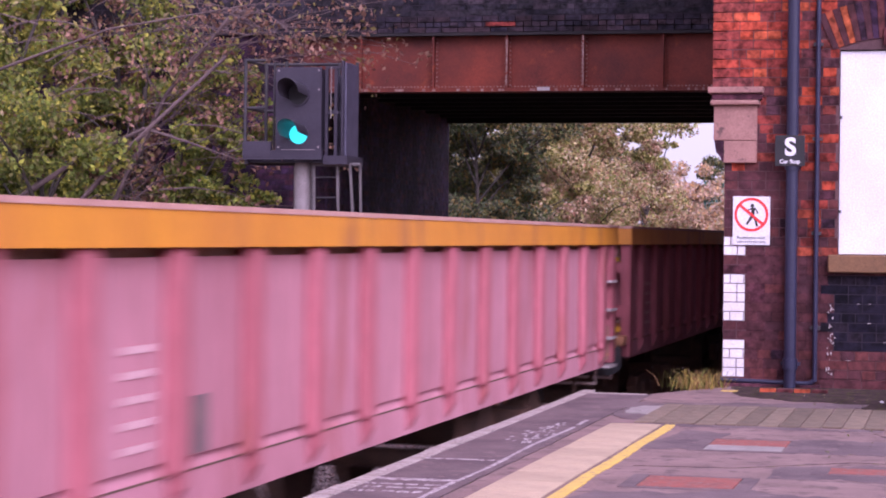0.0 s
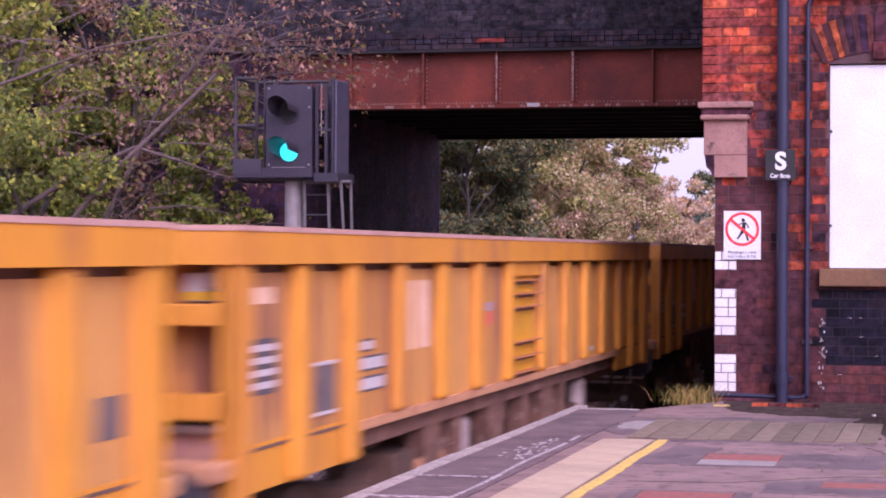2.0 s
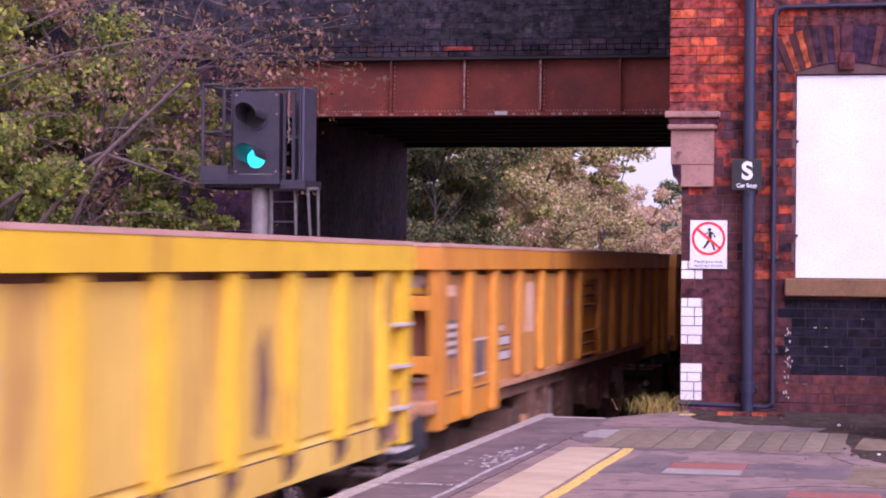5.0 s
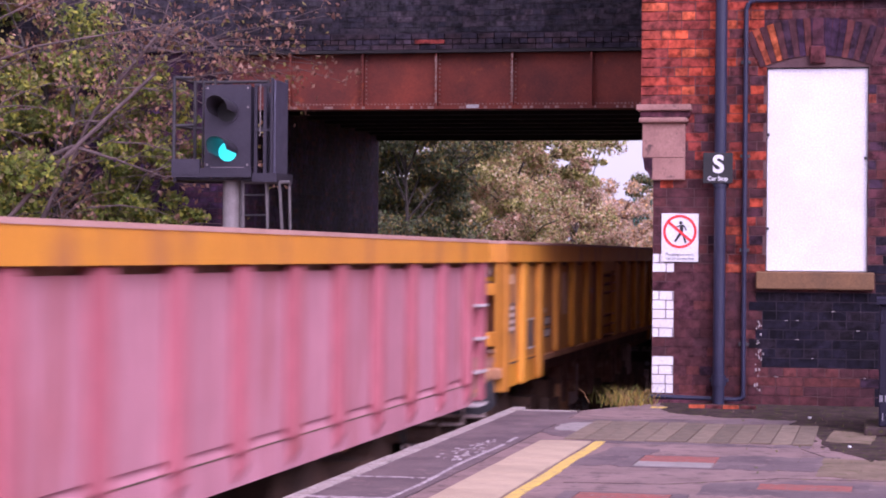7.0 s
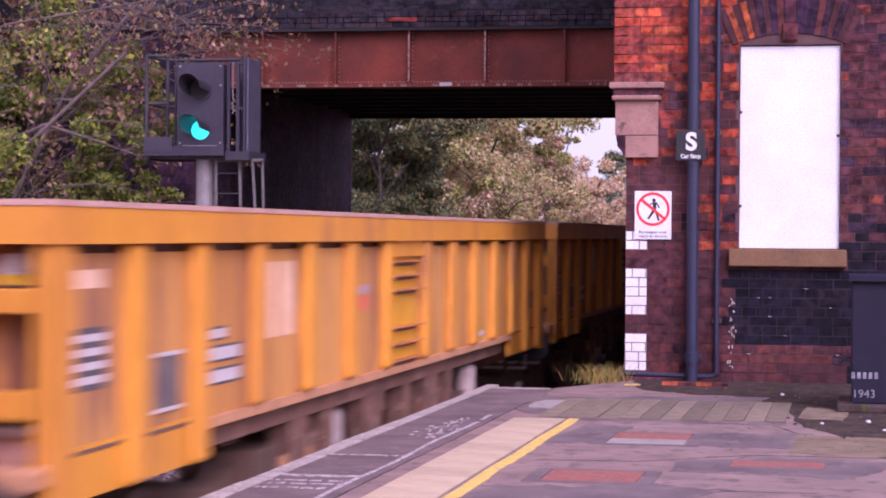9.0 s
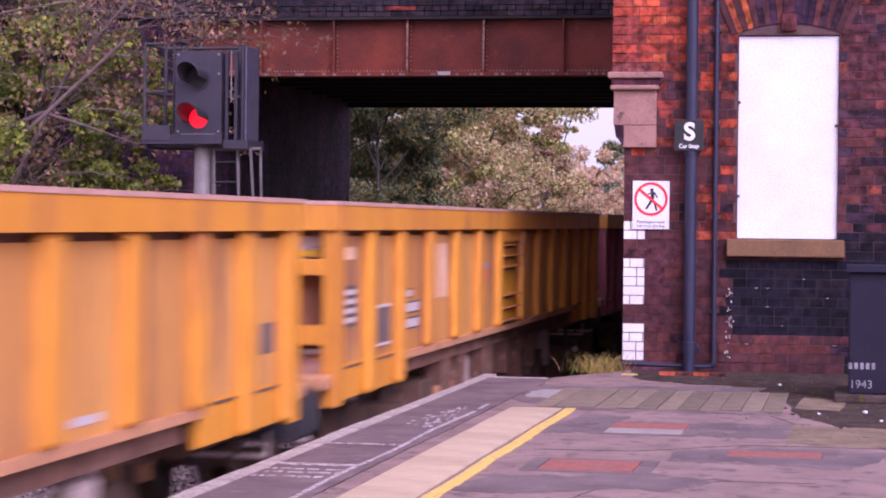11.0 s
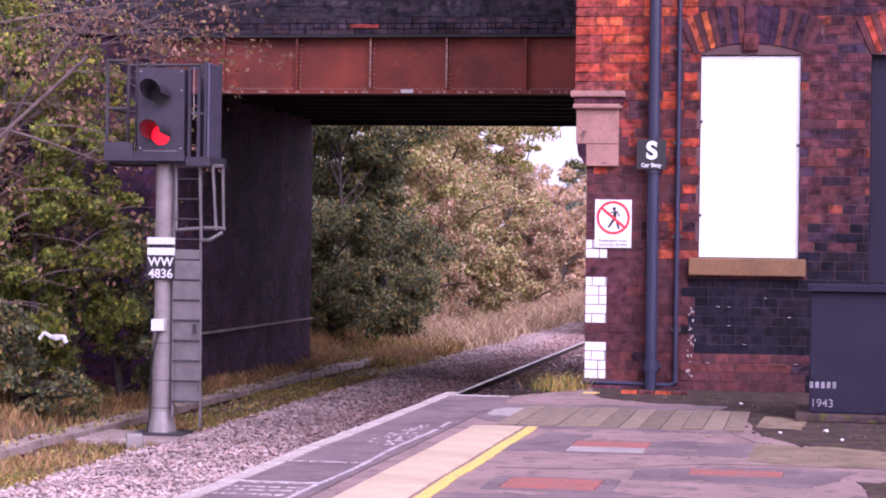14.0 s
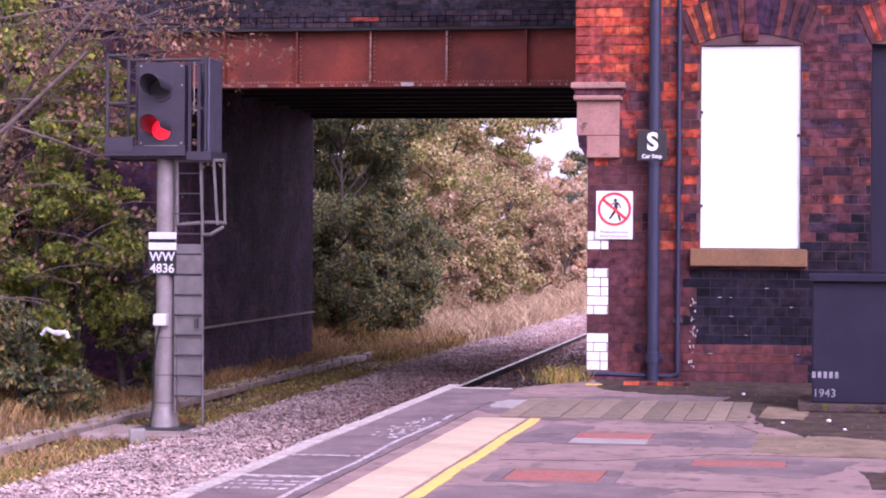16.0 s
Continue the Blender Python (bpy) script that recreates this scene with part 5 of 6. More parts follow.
def wagon_common(w, paint, dirty, kind, rim, panel):
    B = BODY
    # side plates, ends and floor
    for sx in (-1, 1):
        part("side_plate", boxed(min(sx * 1.10, sx * 1.125), max(sx * 1.10, sx * 1.125), 0.06, B - 0.06, 1.215, 2.068), panel, w)
        # dark brown strip that stands in for the rim's shadow on the bays
        part("inner_wall", boxed(*sorted((sx * 1.035, sx * 1.06)), 0.06, B - 0.06, 2.0, 2.12), UNDERGEAR, w)
    part("floor", boxed(-1.08, 1.08, 0.1, B - 0.1, 1.16, 1.22), GRIME, w)
    for y0, y1 in ((0.0, 0.03), (B - 0.03, B)):
        part("end_plate", boxed(-1.09, 1.09, y0 + (0.20 if y0 == 0 else -0.20), y1 + (0.20 if y0 == 0 else -0.20), 1.22, 2.12), panel, w)
    # rim round the top
    r = bmesh.new()
    for q in ((-HALF, -HALF + 0.13, 0, B), (HALF - 0.13, HALF, 0, B), (-HALF + 0.13, HALF - 0.13, 0, 0.24), (-HALF + 0.13, HALF - 0.13, B - 0.24, B)):
        box(r, *q, 2.11, 2.265)
    part("top_rim", r, rim, w)
    r = bmesh.new()
    for q in ((-HALF - 0.006, -HALF + 0.14, -0.006, B + 0.006), (HALF - 0.14, HALF + 0.006, -0.006, B + 0.006), (-HALF + 0.14, HALF - 0.14, -0.006, 0.25), (-HALF + 0.14, HALF - 0.14, B - 0.25, B + 0.006)):
        box(r, *q, 2.265, 2.29)
    part("rim_cap", r, RIM_TOP, w, "worn pinkish rim edge")
    # ends: protruding middle panel, steps at the corners, headstock
    for y0, sgn in ((0.0, -1), (B, 1)):
        a, b_ = (0.02, 0.21) if sgn < 0 else (B - 0.21, B - 0.02)
        part("end_panel", boxed(-0.82, 0.82, a, b_, 1.40, 2.112), panel if kind == "A" else paint, w)
        c = (0.03, 0.21) if sgn < 0 else (B - 0.21, B - 0.03)
        for sx in (-1, 1):
            x0, x1 = sorted((sx * 0.82, sx * 1.12))
            for z0, z1 in ((1.83, 1.93), (1.40, 1.52)):
                part("corner_step", boxed(x0, x1, *c, z0, z1, bevel=0.006), paint, w)
            part("corner_post", boxed(*sorted((sx * 1.10, sx * 1.19)), *c, 1.02, 2.11), paint, w)
            lb = boxed(*sorted((sx * 0.90, sx * 1.06)), *((0.14, 0.2) if sgn < 0 else (B - 0.2, B - 0.14)), 1.94, 2.07)
            part("end_label", lb, LABEL, w)
            part("end_label", boxed(*sorted((sx * 0.90, sx * 1.06)), *((0.135, 0.14) if sgn < 0 else (B - 0.14, B - 0.135)), 1.945, 1.985), YELLOW, w)
        hs = (0.05, 0.24) if sgn < 0 else (B - 0.24, B - 0.05)
        part("headstock", prism(bmesh.new(), [(-1.16, 1.36), (1.16, 1.36), (1.16, 1.05), (0.55, 0.80), (-0.55, 0.80), (-1.16, 1.05)], "y", *hs), HEADSTOCK, w, "grimy headstock")
        part("end_ledge", boxed(-1.10, 1.10, *((0.0, 0.1) if sgn < 0 else (B - 0.1, B)), 1.345, 1.375), GRIME, w)
        yb = 0.05 if sgn < 0 else B - 0.05
        buffers(w, yb, sgn)
        k = bmesh.new()
        bent(k, [(0, yb, 1.05), (0, yb + sgn * 0.15, 1.0), (0.0, yb + sgn * 0.2, 0.75), (0.02, yb + sgn * 0.17, 0.55)], 0.05, 0.04, 8)
        box(k, -0.12, 0.12, min(yb, yb + sgn * 0.1), max(yb, yb + sgn * 0.1), 0.94, 1.1)
        part("coupling", k, DUSTY_SILL, w, "rusty coupling hook")
        cp = bmesh.new()
        box(cp, -0.27, 0.32, *sorted((yb - sgn * 0.005, yb + sgn * 0.03)), 0.74, 1.05)
        for z in (1.10, 1.155):
            box(cp, -0.20, 0.26, *sorted((yb - sgn * 0.005, yb + sgn * 0.035)), z, z + 0.03)
        part("coupling_plate", cp, RIM_TOP, w, "pale dusty coupling plate")
        part("coupling_slot", boxed(0.04, 0.28, *sorted((yb + sgn * 0.028, yb + sgn * 0.036)), 0.90, 1.0), BLACK, w)
        for x, z in ((-0.58, 0.62), (0.81, 0.58)):
            wc = bmesh.new()
            tube(wc, (x, yb + sgn * 0.02, z), (x, yb + sgn * 0.08, z), 0.036, n=14)
            part("air_cock", wc, LABEL, w, "white air cock")
            part("air_pipe", boxed(x - 0.018, x + 0.018, *sorted((yb - sgn * 0.02, yb + sgn * 0.03)), z, 0.98), GRIME, w)
        for sx in (-0.80, 0.80):
            st = bmesh.new()
            for dx in (-0.21, 0.21):
                tube(st, (sx + dx, yb, 0.95), (sx + dx, yb, 0.81), 0.012, n=6)
            tube(st, (sx - 0.22, yb, 0.81), (sx + 0.22, yb, 0.81), 0.014, n=6)
            part("shunter_step", st, AXLEBOX, w)
        for x in (-0.4, -0.25, 0.3):
            ps = bmesh.new()
            bent(ps, [(x, yb, 0.95), (x, yb + sgn * 0.1, 0.8), (x + 0.05, yb + sgn * 0.12, 0.58)], 0.022, 0.02, 6)
            part("brake_hose", ps, BLACK, w)
    # underframe
    part("centre_sill", boxed(-0.30, 0.30, 0.2, B - 0.2, 0.85, 1.17), GRIME, w)
    bogie(w, 3.0)
    bogie(w, B - 3.0)


def label_block(w, y0, y1, z0, z1, lines, plate=True, x=1.125, ink=None):
    """Pale bars between dark rules, or bare bars of ink."""
    if plate:
        part("label", boxed(x, x + 0.003, y0, y1, z0 - 0.014, z1 + 0.014), LABEL_INK, w)
    for i in range(lines):
        z, h = z0 + (z1 - z0) * (i + 0.5) / lines, (z1 - z0) / lines * (0.5 if plate and lines == 1 else 0.27 if plate else 0.15)
        part("label_line", boxed(x + 0.001, x + 0.006, y0 + 0.015, y1 - 0.015, z - h, z + h), ink or LABEL, w)


def spaced(y):
    """Spacing of the ribs and markings along the side."""
    return y + 0.10 - 0.25 * min(1.0, (6.86 - y) / 4.2) if y < 6.86 else y + 0.10 * (13.4 - y) / 6.5


def wagon_orange():
    w = thing("box_wagon", "weathered orange open box wagon with ribbed sides", "railway wagon", group="train")
    wagon_common(w, ORANGE, ORANGE_DIRTY, "A", ORANGE, ORANGE_PANEL)
    B = BODY
    ribs = [0.16] + [spaced(y) for y in (1.25, 2.20, 3.20, 4.22, 5.22, 6.22, 7.50, 8.55, 9.55, 10.55, 11.55, 12.40)] + [13.27]
    for sx in (-1, 1):
        xa, xb = sorted((sx * 1.11, sx * 1.188))
        for y in ribs:
            wd = 0.10 if 0.5 < y < 13 else 0.13
            low = 1.03 if y < 2.3 or y > 12.0 else 1.235
            part("rib", boxed(xa, xb, y - wd, y + wd, low, 2.112, bevel=0.03), ORANGE, w)
        # end skirts below the sides
        for y0, y1 in ((0.04, 2.25), (B - 1.75, B - 0.04)):
            part("skirt", boxed(*sorted((sx * 1.09, sx * 1.127)), y0, y1, 1.03, 1.26), ORANGE, w)
            part("skirt_seam", boxed(*sorted((sx * 1.12, sx * 1.133)), y0 + 0.2, y1 - 0.2, 1.225, 1.24), GRIME, w)
        part("side_sill", boxed(*sorted((sx * 1.05, sx * 1.16)), 2.25, B - 1.75, 1.185, 1.235), DUSTY_SILL, w, "grimy side sill")
        # slanting brackets under the side
        for i in range(13):
            y = 3.9 + i * 0.52
            g = bmesh.new()
            prism(g, [(sx * 1.12, 1.19), (sx * 0.55, 0.86), (sx * 0.55, 0.96), (sx * 0.9, 1.19)], "y", y - 0.09, y + 0.09)
            part("bracket", g, UNDERGEAR, w)
        part("side_beam", boxed(*sorted((sx * 0.62, sx * 0.72)), 3.9, B - 3.9, 0.80, 1.10), UNDERGEAR, w, "rusty underframe beam")
        for y, l, z0 in ((4.1, 0.5, 0.66), (5.0, 0.22, 0.72), (6.0, 0.7, 0.62), (7.3, 0.3, 0.74), (8.1, 0.55, 0.64), (9.0, 0.25, 0.70)):
            part("hanger", prism(bmesh.new(), [(y, 1.18), (y + l, 1.18), (y + l * 0.8, z0), (y + l * 0.2, z0)], "x", *sorted((sx * 0.92, sx * 1.05))), UNDERGEAR, w)
        part("sole_bar", boxed(*sorted((sx * 0.98, sx * 1.06)), 2.3, B - 1.8, 1.06, 1.19), UNDERGEAR, w, "rusty sole bar")
        # rungs in the middle panel
        part("rung_panel", boxed(*sorted((sx * 1.112, sx * 1.17)), 6.44, 7.48, 2.0, 2.115), ORANGE, w)
        part("rung_back", boxed(*sorted((sx * 1.124, sx * 1.13)), 6.56, 7.36, 1.26, 2.0), YELLOW_ORANGE, w)
        for z in (1.96, 1.86, 1.76, 1.50, 1.385, 1.27):
            part("rung", boxed(*sorted((sx * 1.128, sx * 1.187)), 6.50, 7.42, z - 0.004, z + 0.008, bevel=0.003), ORANGE_DIRTY, w)
            part("hand_slot", boxed(*sorted((sx * 1.126, sx * 1.134)), 6.56, 7.36, z - 0.030, z - 0.004), UNDERGEAR, w)
    # brake gear between the bogies
    b = bmesh.new()
    tube(b, (0.55, 5.6, 0.70), (0.55, 7.4, 0.70), 0.19, n=18)
    part("air_tank", b, GRIME, w)
    part("brake_lever", boxed(0.78, 0.84, 5.0, 6.0, 0.78, 0.86), MARK_RED, w)
    for y in (4.65, 5.55, 10.5):
        for sx in (-1, 1):
            g = boxed(*sorted((sx * 0.86, sx * 1.0)), y - 0.15, y + 0.15, 0.55, 1.02, bevel=0.05)
            part("brake_unit", g, AXLEBOX, w, "pale dusty brake unit")
    part("tool_box", boxed(0.50, 0.98, 3.7, 4.4, 0.50, 0.92, bevel=0.02), GRIME, w)
    # markings on the visible side
    label_block(w, 0.36, 0.80, 1.50, 1.74, 4)
    part("faded_panel", boxed(1.1245, 1.1285, 0.40, 0.75, 1.92, 2.0), FADED_PATCH, w, "pale sun-faded patch")
    part("name_plate", boxed(1.125, 1.133, 1.46, 1.82, 1.33, 1.59), PLATE_GREY, w, "dull grey plate")
    for z in (1.325, 1.585):
        part("plate_edge", boxed(1.125, 1.14, 1.45, 1.83, z - 0.006, z + 0.012), LABEL, w, "pale worn plate edge")
    label_block(w, 2.28, 2.84, 1.40, 1.46, 1)
    label_block(w, 2.28, 2.84, 1.515, 1.575, 1)
    label_block(w, 2.28, 2.58, 1.625, 1.67, 1)
    part("faded_panel", boxed(1.1245, 1.1285, 3.20, 3.54, 1.58, 2.0), FADED_PATCH, w, "pale sun-faded patch")
    part("faded_panel", boxed(1.1245, 1.1285, 3.64, 3.94, 1.58, 2.0), FADED_PATCH, w, "pale sun-faded patch")
    part("blue_mark", boxed(1.1245, 1.1285, 5.42, 5.85, 1.76, 1.82), MARK_BLUE, w)
    part("red_mark", prism(bmesh.new(), [(5.45, 1.75), (5.85, 1.75), (5.85, 1.68), (5.65, 1.64)], "x", 1.1245, 1.1285), MARK_RED, w)
    part("pale_stencil", boxed(1.1245, 1.1285, 12.80, 13.06, 1.43, 1.60), PLATE_GREY, w)
    part("pale_stencil", boxed(1.1245, 1.1285, 9.92, 10.27, 1.29, 1.33), LABEL, w)
    part("tool_locker", boxed(0.86, 1.04, 4.15, 4.75, 0.52, 0.86, bevel=0.03), DUSTY_SILL, w, "rusty orange equipment box")
    return w


def wagon_plain(paint, label, white=False):
    w = thing("box_wagon", label, "railway wagon", group="train")
    wagon_common(w, paint, paint, "B", YELLOW if white else ORANGE, YELLOW_PANEL if white else PINK_PANEL)
    B = BODY
    n = 13
    for sx in (-1, 1):
        xa, xb = sorted((sx * 1.11, sx * 1.188))
        ys = [1.0 + i * (B - 1.6) / (n - 1) for i in range(n)]
        for y in ys:
            part("rib", boxed(xa, xb, y - 0.095, y + 0.095, 1.15, 2.112, bevel=0.03), paint, w)
            g = bmesh.new()
            prism(g, [(sx * 1.185, 1.16), (sx * 1.185, 1.10), (sx * 1.13, 1.0), (sx * 1.11, 1.16)], "y", y - 0.05, y + 0.05)
            part("gusset", g, GRIME if white else paint, w)
        part("lower_panel", prism(bmesh.new(), [(sx * 1.08, 1.22), (sx * 1.128, 1.16), (sx * 1.14, 0.99), (sx * 1.10, 0.985), (sx * 1.07, 1.15)], "y", 0.35, B - 0.35), YELLOW_PANEL if white else PINK_PANEL, w)
        part("seam", boxed(*sorted((sx * 1.112, sx * 1.131)), 0.35, B - 0.35, 1.150, 1.160), GRIME, w)
        for z in (0.98, 1.24, 1.50, 1.76):
            part("step_iron", boxed(*sorted((sx * 1.12, sx * 1.21)), B - 0.42, B - 0.06, z, z + 0.02), LABEL, w, "worn pale step iron")
    label_block(w, 1.42, 1.80, 1.25, 1.75, 5, plate=False, ink=UNDERGEAR if white else PINK_MARK)
    part("name_plate", boxed(1.1245, 1.133, 2.25, 2.42, 1.22, 1.47), PLATE_GREY, w, "dull grey plate")
    if white:
        part("pale_panel", boxed(1.1245, 1.1285, 6.05, 6.42, 1.55, 1.95), LABEL, w, "white stencilled panel")
        part("pale_panel", boxed(1.1245, 1.1285, 6.95, 7.2, 1.66, 1.78), LABEL, w, "white stencilled panel")
        part("smear", prism(bmesh.new(), [(10.35, 1.7), (10.5, 1.85), (10.6, 1.5), (10.5, 1.25), (10.35, 1.3)], "x", 1.1245, 1.1285), GRIME, w, "dark oily smear")
    else:
        part("yellow_step", boxed(0.84, 1.1, 0.0, 0.05, 1.26, 1.31), YELLOW, w)
    return w


def tail_lamp(w):
    t = thing("tail_sign", "", "")
    t.parent = w
    t.location = (-0.42, -0.02, 1.56)
    part("board", boxed(-0.105, 0.105, 0.0, 0.03, -0.168, 0.168, bevel=0.008), WHITE_PAINT, t, "white tail lamp case")
    part("inner_plate", boxed(-0.078, 0.078, -0.006, 0.0, -0.06, 0.13), LABEL, t)
    part("red_foot", boxed(-0.10, 0.10, -0.010, 0.0, -0.165, -0.072), SIGN_RED, t, "red lower panel")
    part("lens_case", boxed(-0.034, 0.034, -0.022, -0.004, -0.05, 0.055, bevel=0.015), HEADSTOCK, t)
    part("lamp", ring(0.0, 0.03, -0.034, -0.02), TAIL_RED, t, "small lit red tail lamp")
    part("slot", boxed(-0.008, 0.008, -0.010, -0.004, 0.075, 0.115), LABEL_INK, t)
    part("red_tap", boxed(0.70, 0.82, -0.04, 0.02, -0.49, -0.44, bevel=0.01), MARK_RED, t)


WAGON_A = wagon_orange()
WAGON_RED = wagon_plain(PINK, "open box wagon in faded pinkish red with ribbed sides")
WAGON_YELLOW = wagon_plain(YELLOW, "open box wagon in bright yellow with ribbed sides", white=True)
PITCH = 14.24
TRAIN = {}
used = set()
for k in range(17):
    src = WAGON_YELLOW if k == 7 else WAGON_RED if k in (2, 5, 13, 14) else WAGON_A
    if src in used:
        TRAIN[k] = copy_thing(src, pose(0, 0, 0))
    else:
        TRAIN[k] = src
        used.add(src)
tail_lamp(TRAIN[0])
tagged(TRAIN[0], "weathered orange open box wagon, last of the train, with tail sign")


# ---------------------------------------------------------------- trees and plants
def tree(name, label, x, y, height, spread, n, mat, leaf, trunk_r=0.12, clumps=40, low=0.1, seed=1, flat=1.0, gap=0.5):
    rng = np.random.RandomState(seed)
    z0 = ground_z(x, y) - 0.05
    t = thing(name, label, "tree", (x, y, z0))
    b = bmesh.new()
    top = Vector((rng.uniform(-0.2, 0.2), rng.uniform(-0.2, 0.2), height * 0.7))
    bent(b, [Vector((0, 0, 0)), top * 0.4 + Vector((rng.uniform(-0.15, 0.15), 0, 0)), top], trunk_r, trunk_r * 0.35, 8)
    centres = []
    limbs = max(8, clumps // 3)
    tips = []
    for i in range(limbs):
        f = low + (0.95 - low) * (i + rng.rand()) / limbs
        start = top * min(f, 0.98)
        a = rng.uniform(0, 2 * np.pi)
        rad = spread * (0.45 + 0.55 * rng.rand()) * math.sqrt(max(0.08, 1 - (2 * f - 0.9) ** 2 * 0.8))
        end = Vector((math.cos(a) * rad, math.sin(a) * rad * flat, min(height * (f * 0.95 + 0.12 * rng.rand()), height)))
        mid = (start + end) / 2 + Vector((0, 0, 0.12 * rad))
        bent(b, [start, mid, end], trunk_r * 0.4, 0.012, 6)
        tips += [(end, 1.0), (mid, 0.8)]
    part("trunk", b, BARK, t, "grey-brown trunk and limbs")
    per = n // (len(tips) * 2)
    for p, s in tips:
        for k in range(2):
            c = np.array(p) + rng.normal(size=3) * spread * 0.13
            r = spread * rng.uniform(0.12, 0.26) * s
            m = int(per * rng.uniform(0.5, 1.5))
            d = rng.normal(size=(m, 3))
            d /= np.linalg.norm(d, axis=1)[:, None] + 1e-9
            centres.append(c + d * (r * rng.rand(m)[:, None] ** gap) * np.array([1.1, 1.1, 0.8]))
    c = np.concatenate(centres)
    c = c[c[:, 2] > 0.05]
    v, f = leaves(c, leaf, rng)
    mesh_part("crown", v, f, mat, t, "")
    return t


# hedge bank of sycamore and ash beside the signal
LEFT_TREES = [
    (-10.9, 27.4, 5.6, 2.0, 18700, LEAF_GREEN, 0.087, 3),
    (-12.4, 26.4, 6.2, 2.3, 18700, LEAF_GREEN, 0.090, 4),
    (-9.85, 26.2, 3.6, 1.25, 12100, LEAF_GREEN, 0.083, 5),
    (-11.2, 24.6, 4.0, 1.5, 13200, LEAF_GREEN, 0.083, 6),
    (-13.8, 28.4, 6.6, 2.4, 8800, LEAF_GREEN, 0.112, 8),
    (-9.3, 27.9, 2.6, 1.0, 6600, LEAF_DARK, 0.083, 9),
    (-10.4, 25.4, 2.0, 1.2, 7700, LEAF_DARK, 0.083, 7),
    (-9.7, 25.3, 1.5, 0.9, 4950, LEAF_DARK, 0.075, 12),
    (-11.6, 23.6, 1.7, 1.1, 4950, LEAF_DARK, 0.075, 13),
    (-12.6, 28.6, 6.8, 2.0, 4950, WITHERED, 0.090, 10),
    (-9.8, 27.6, 4.8, 1.0, 4950, LEAF_GREEN, 0.083, 11),
    (-11.9, 25.6, 6.0, 1.6, 6000, LEAF_YELLOW, 0.095, 31),
    (-13.2, 26.2, 6.8, 1.8, 7000, LEAF_YELLOW, 0.10, 32),
    (-11.2, 27.6, 6.6, 1.5, 3500, WITHERED, 0.085, 33),
]
for x, y, h, s, n, m, lf, sd in LEFT_TREES:
    tree("bush_tree", "bushy young tree with yellowing green leaves on the bank", x, y, h, s, n, m, lf, 0.07, 36, 0.08, sd)

# thin bare branches with few withered leaves, over the girder's end
br = thing("overhanging_tree", "leaning tree with bare twigs and a few withered leaves", "tree", (-11.6, 26.4, ground_z(-11.6, 26.4)))
b = bmesh.new()
rng = np.random.RandomState(21)
base = Vector((0, 0, 0))
lean = [base, Vector((0.6, 0, 1.8)), Vector((1.5, -0.1, 3.5)), Vector((2.5, -0.2, 4.6))]
tips = []
for i in range(64):
    f = rng.uniform(0.35, 1.0)
    j = min(int(f * 3), 2)
    s = lean[j].lerp(lean[j + 1], f * 3 - j if f < 1 else 1)
    e = s + Vector((rng.uniform(-1.2, 2.5), rng.uniform(-0.9, 0.9), rng.uniform(-0.7, 1.2)))
    m = s.lerp(e, 0.5) + Vector((0, 0, 0.14))
    bent(b, [s, m, e], 0.009, 0.004, 5)
    tips.append(e)
    for q in range(3):
        e2 = m.lerp(e, rng.rand()) + Vector((rng.uniform(-0.1, 0.6), rng.uniform(-0.3, 0.3), rng.uniform(-0.35, 0.3)))
        bent(b, [m.lerp(e, 0.4), e2], 0.006, 0.003, 4)
        tips.append(e2)
for pts, r0, r1 in (([(-10.7, 24.4, 1.4), (-9.75, 24.2, 2.3), (-8.62, 24.4, 3.38)], 0.032, 0.022), ([(-11.6, 24.5, 1.5), (-10.5, 24.3, 2.12), (-9.65, 24.4, 2.52), (-9.1, 24.4, 2.36), (-8.5, 24.5, 2.15)], 0.04, 0.006), ([(-12.0, 24.8, 3.2), (-10.2, 24.6, 3.75), (-8.4, 24.8, 4.05)], 0.022, 0.008)):
    lb = bmesh.new()
    bent(lb, [Vector(q) - br.location for q in pts], r0, r1, 8)
    part("limb", lb, TWIG, br, "bare brown limb")
trunk = bmesh.new()
bent(trunk, lean, 0.05, 0.02, 8)
part("trunk", trunk, TWIG, br, "leaning grey-brown trunk")
for i in range(70):
    s = Vector((rng.uniform(-12.4, -8.6), rng.uniform(24.1, 25.6), rng.uniform(0.3, 4.6))) - br.location
    a, l = rng.uniform(-0.5, 0.9) + (math.pi if rng.rand() < 0.35 else 0), rng.uniform(0.5, 1.5)
    e = s + Vector((math.cos(a) * l, rng.uniform(-0.2, 0.2), math.sin(a) * l * 0.6))
    bent(b, [s, s.lerp(e, 0.35) + Vector((0, 0, 0.07 * l)), s.lerp(e, 0.7) + Vector((0, 0, 0.07 * l)), e], rng.uniform(0.007, 0.013), 0.003, 5)
    tips.append(e)
tagged(part("twig", b, TWIG, br, "bare grey twigs"), kind="stuff")
cc = np.concatenate([np.array(p) + rng.normal(size=(11, 3)) * 0.09 for p in tips])
mesh_part("crown", *leaves(cc, 0.075, rng), WITHERED, br, "withered brown leaves")

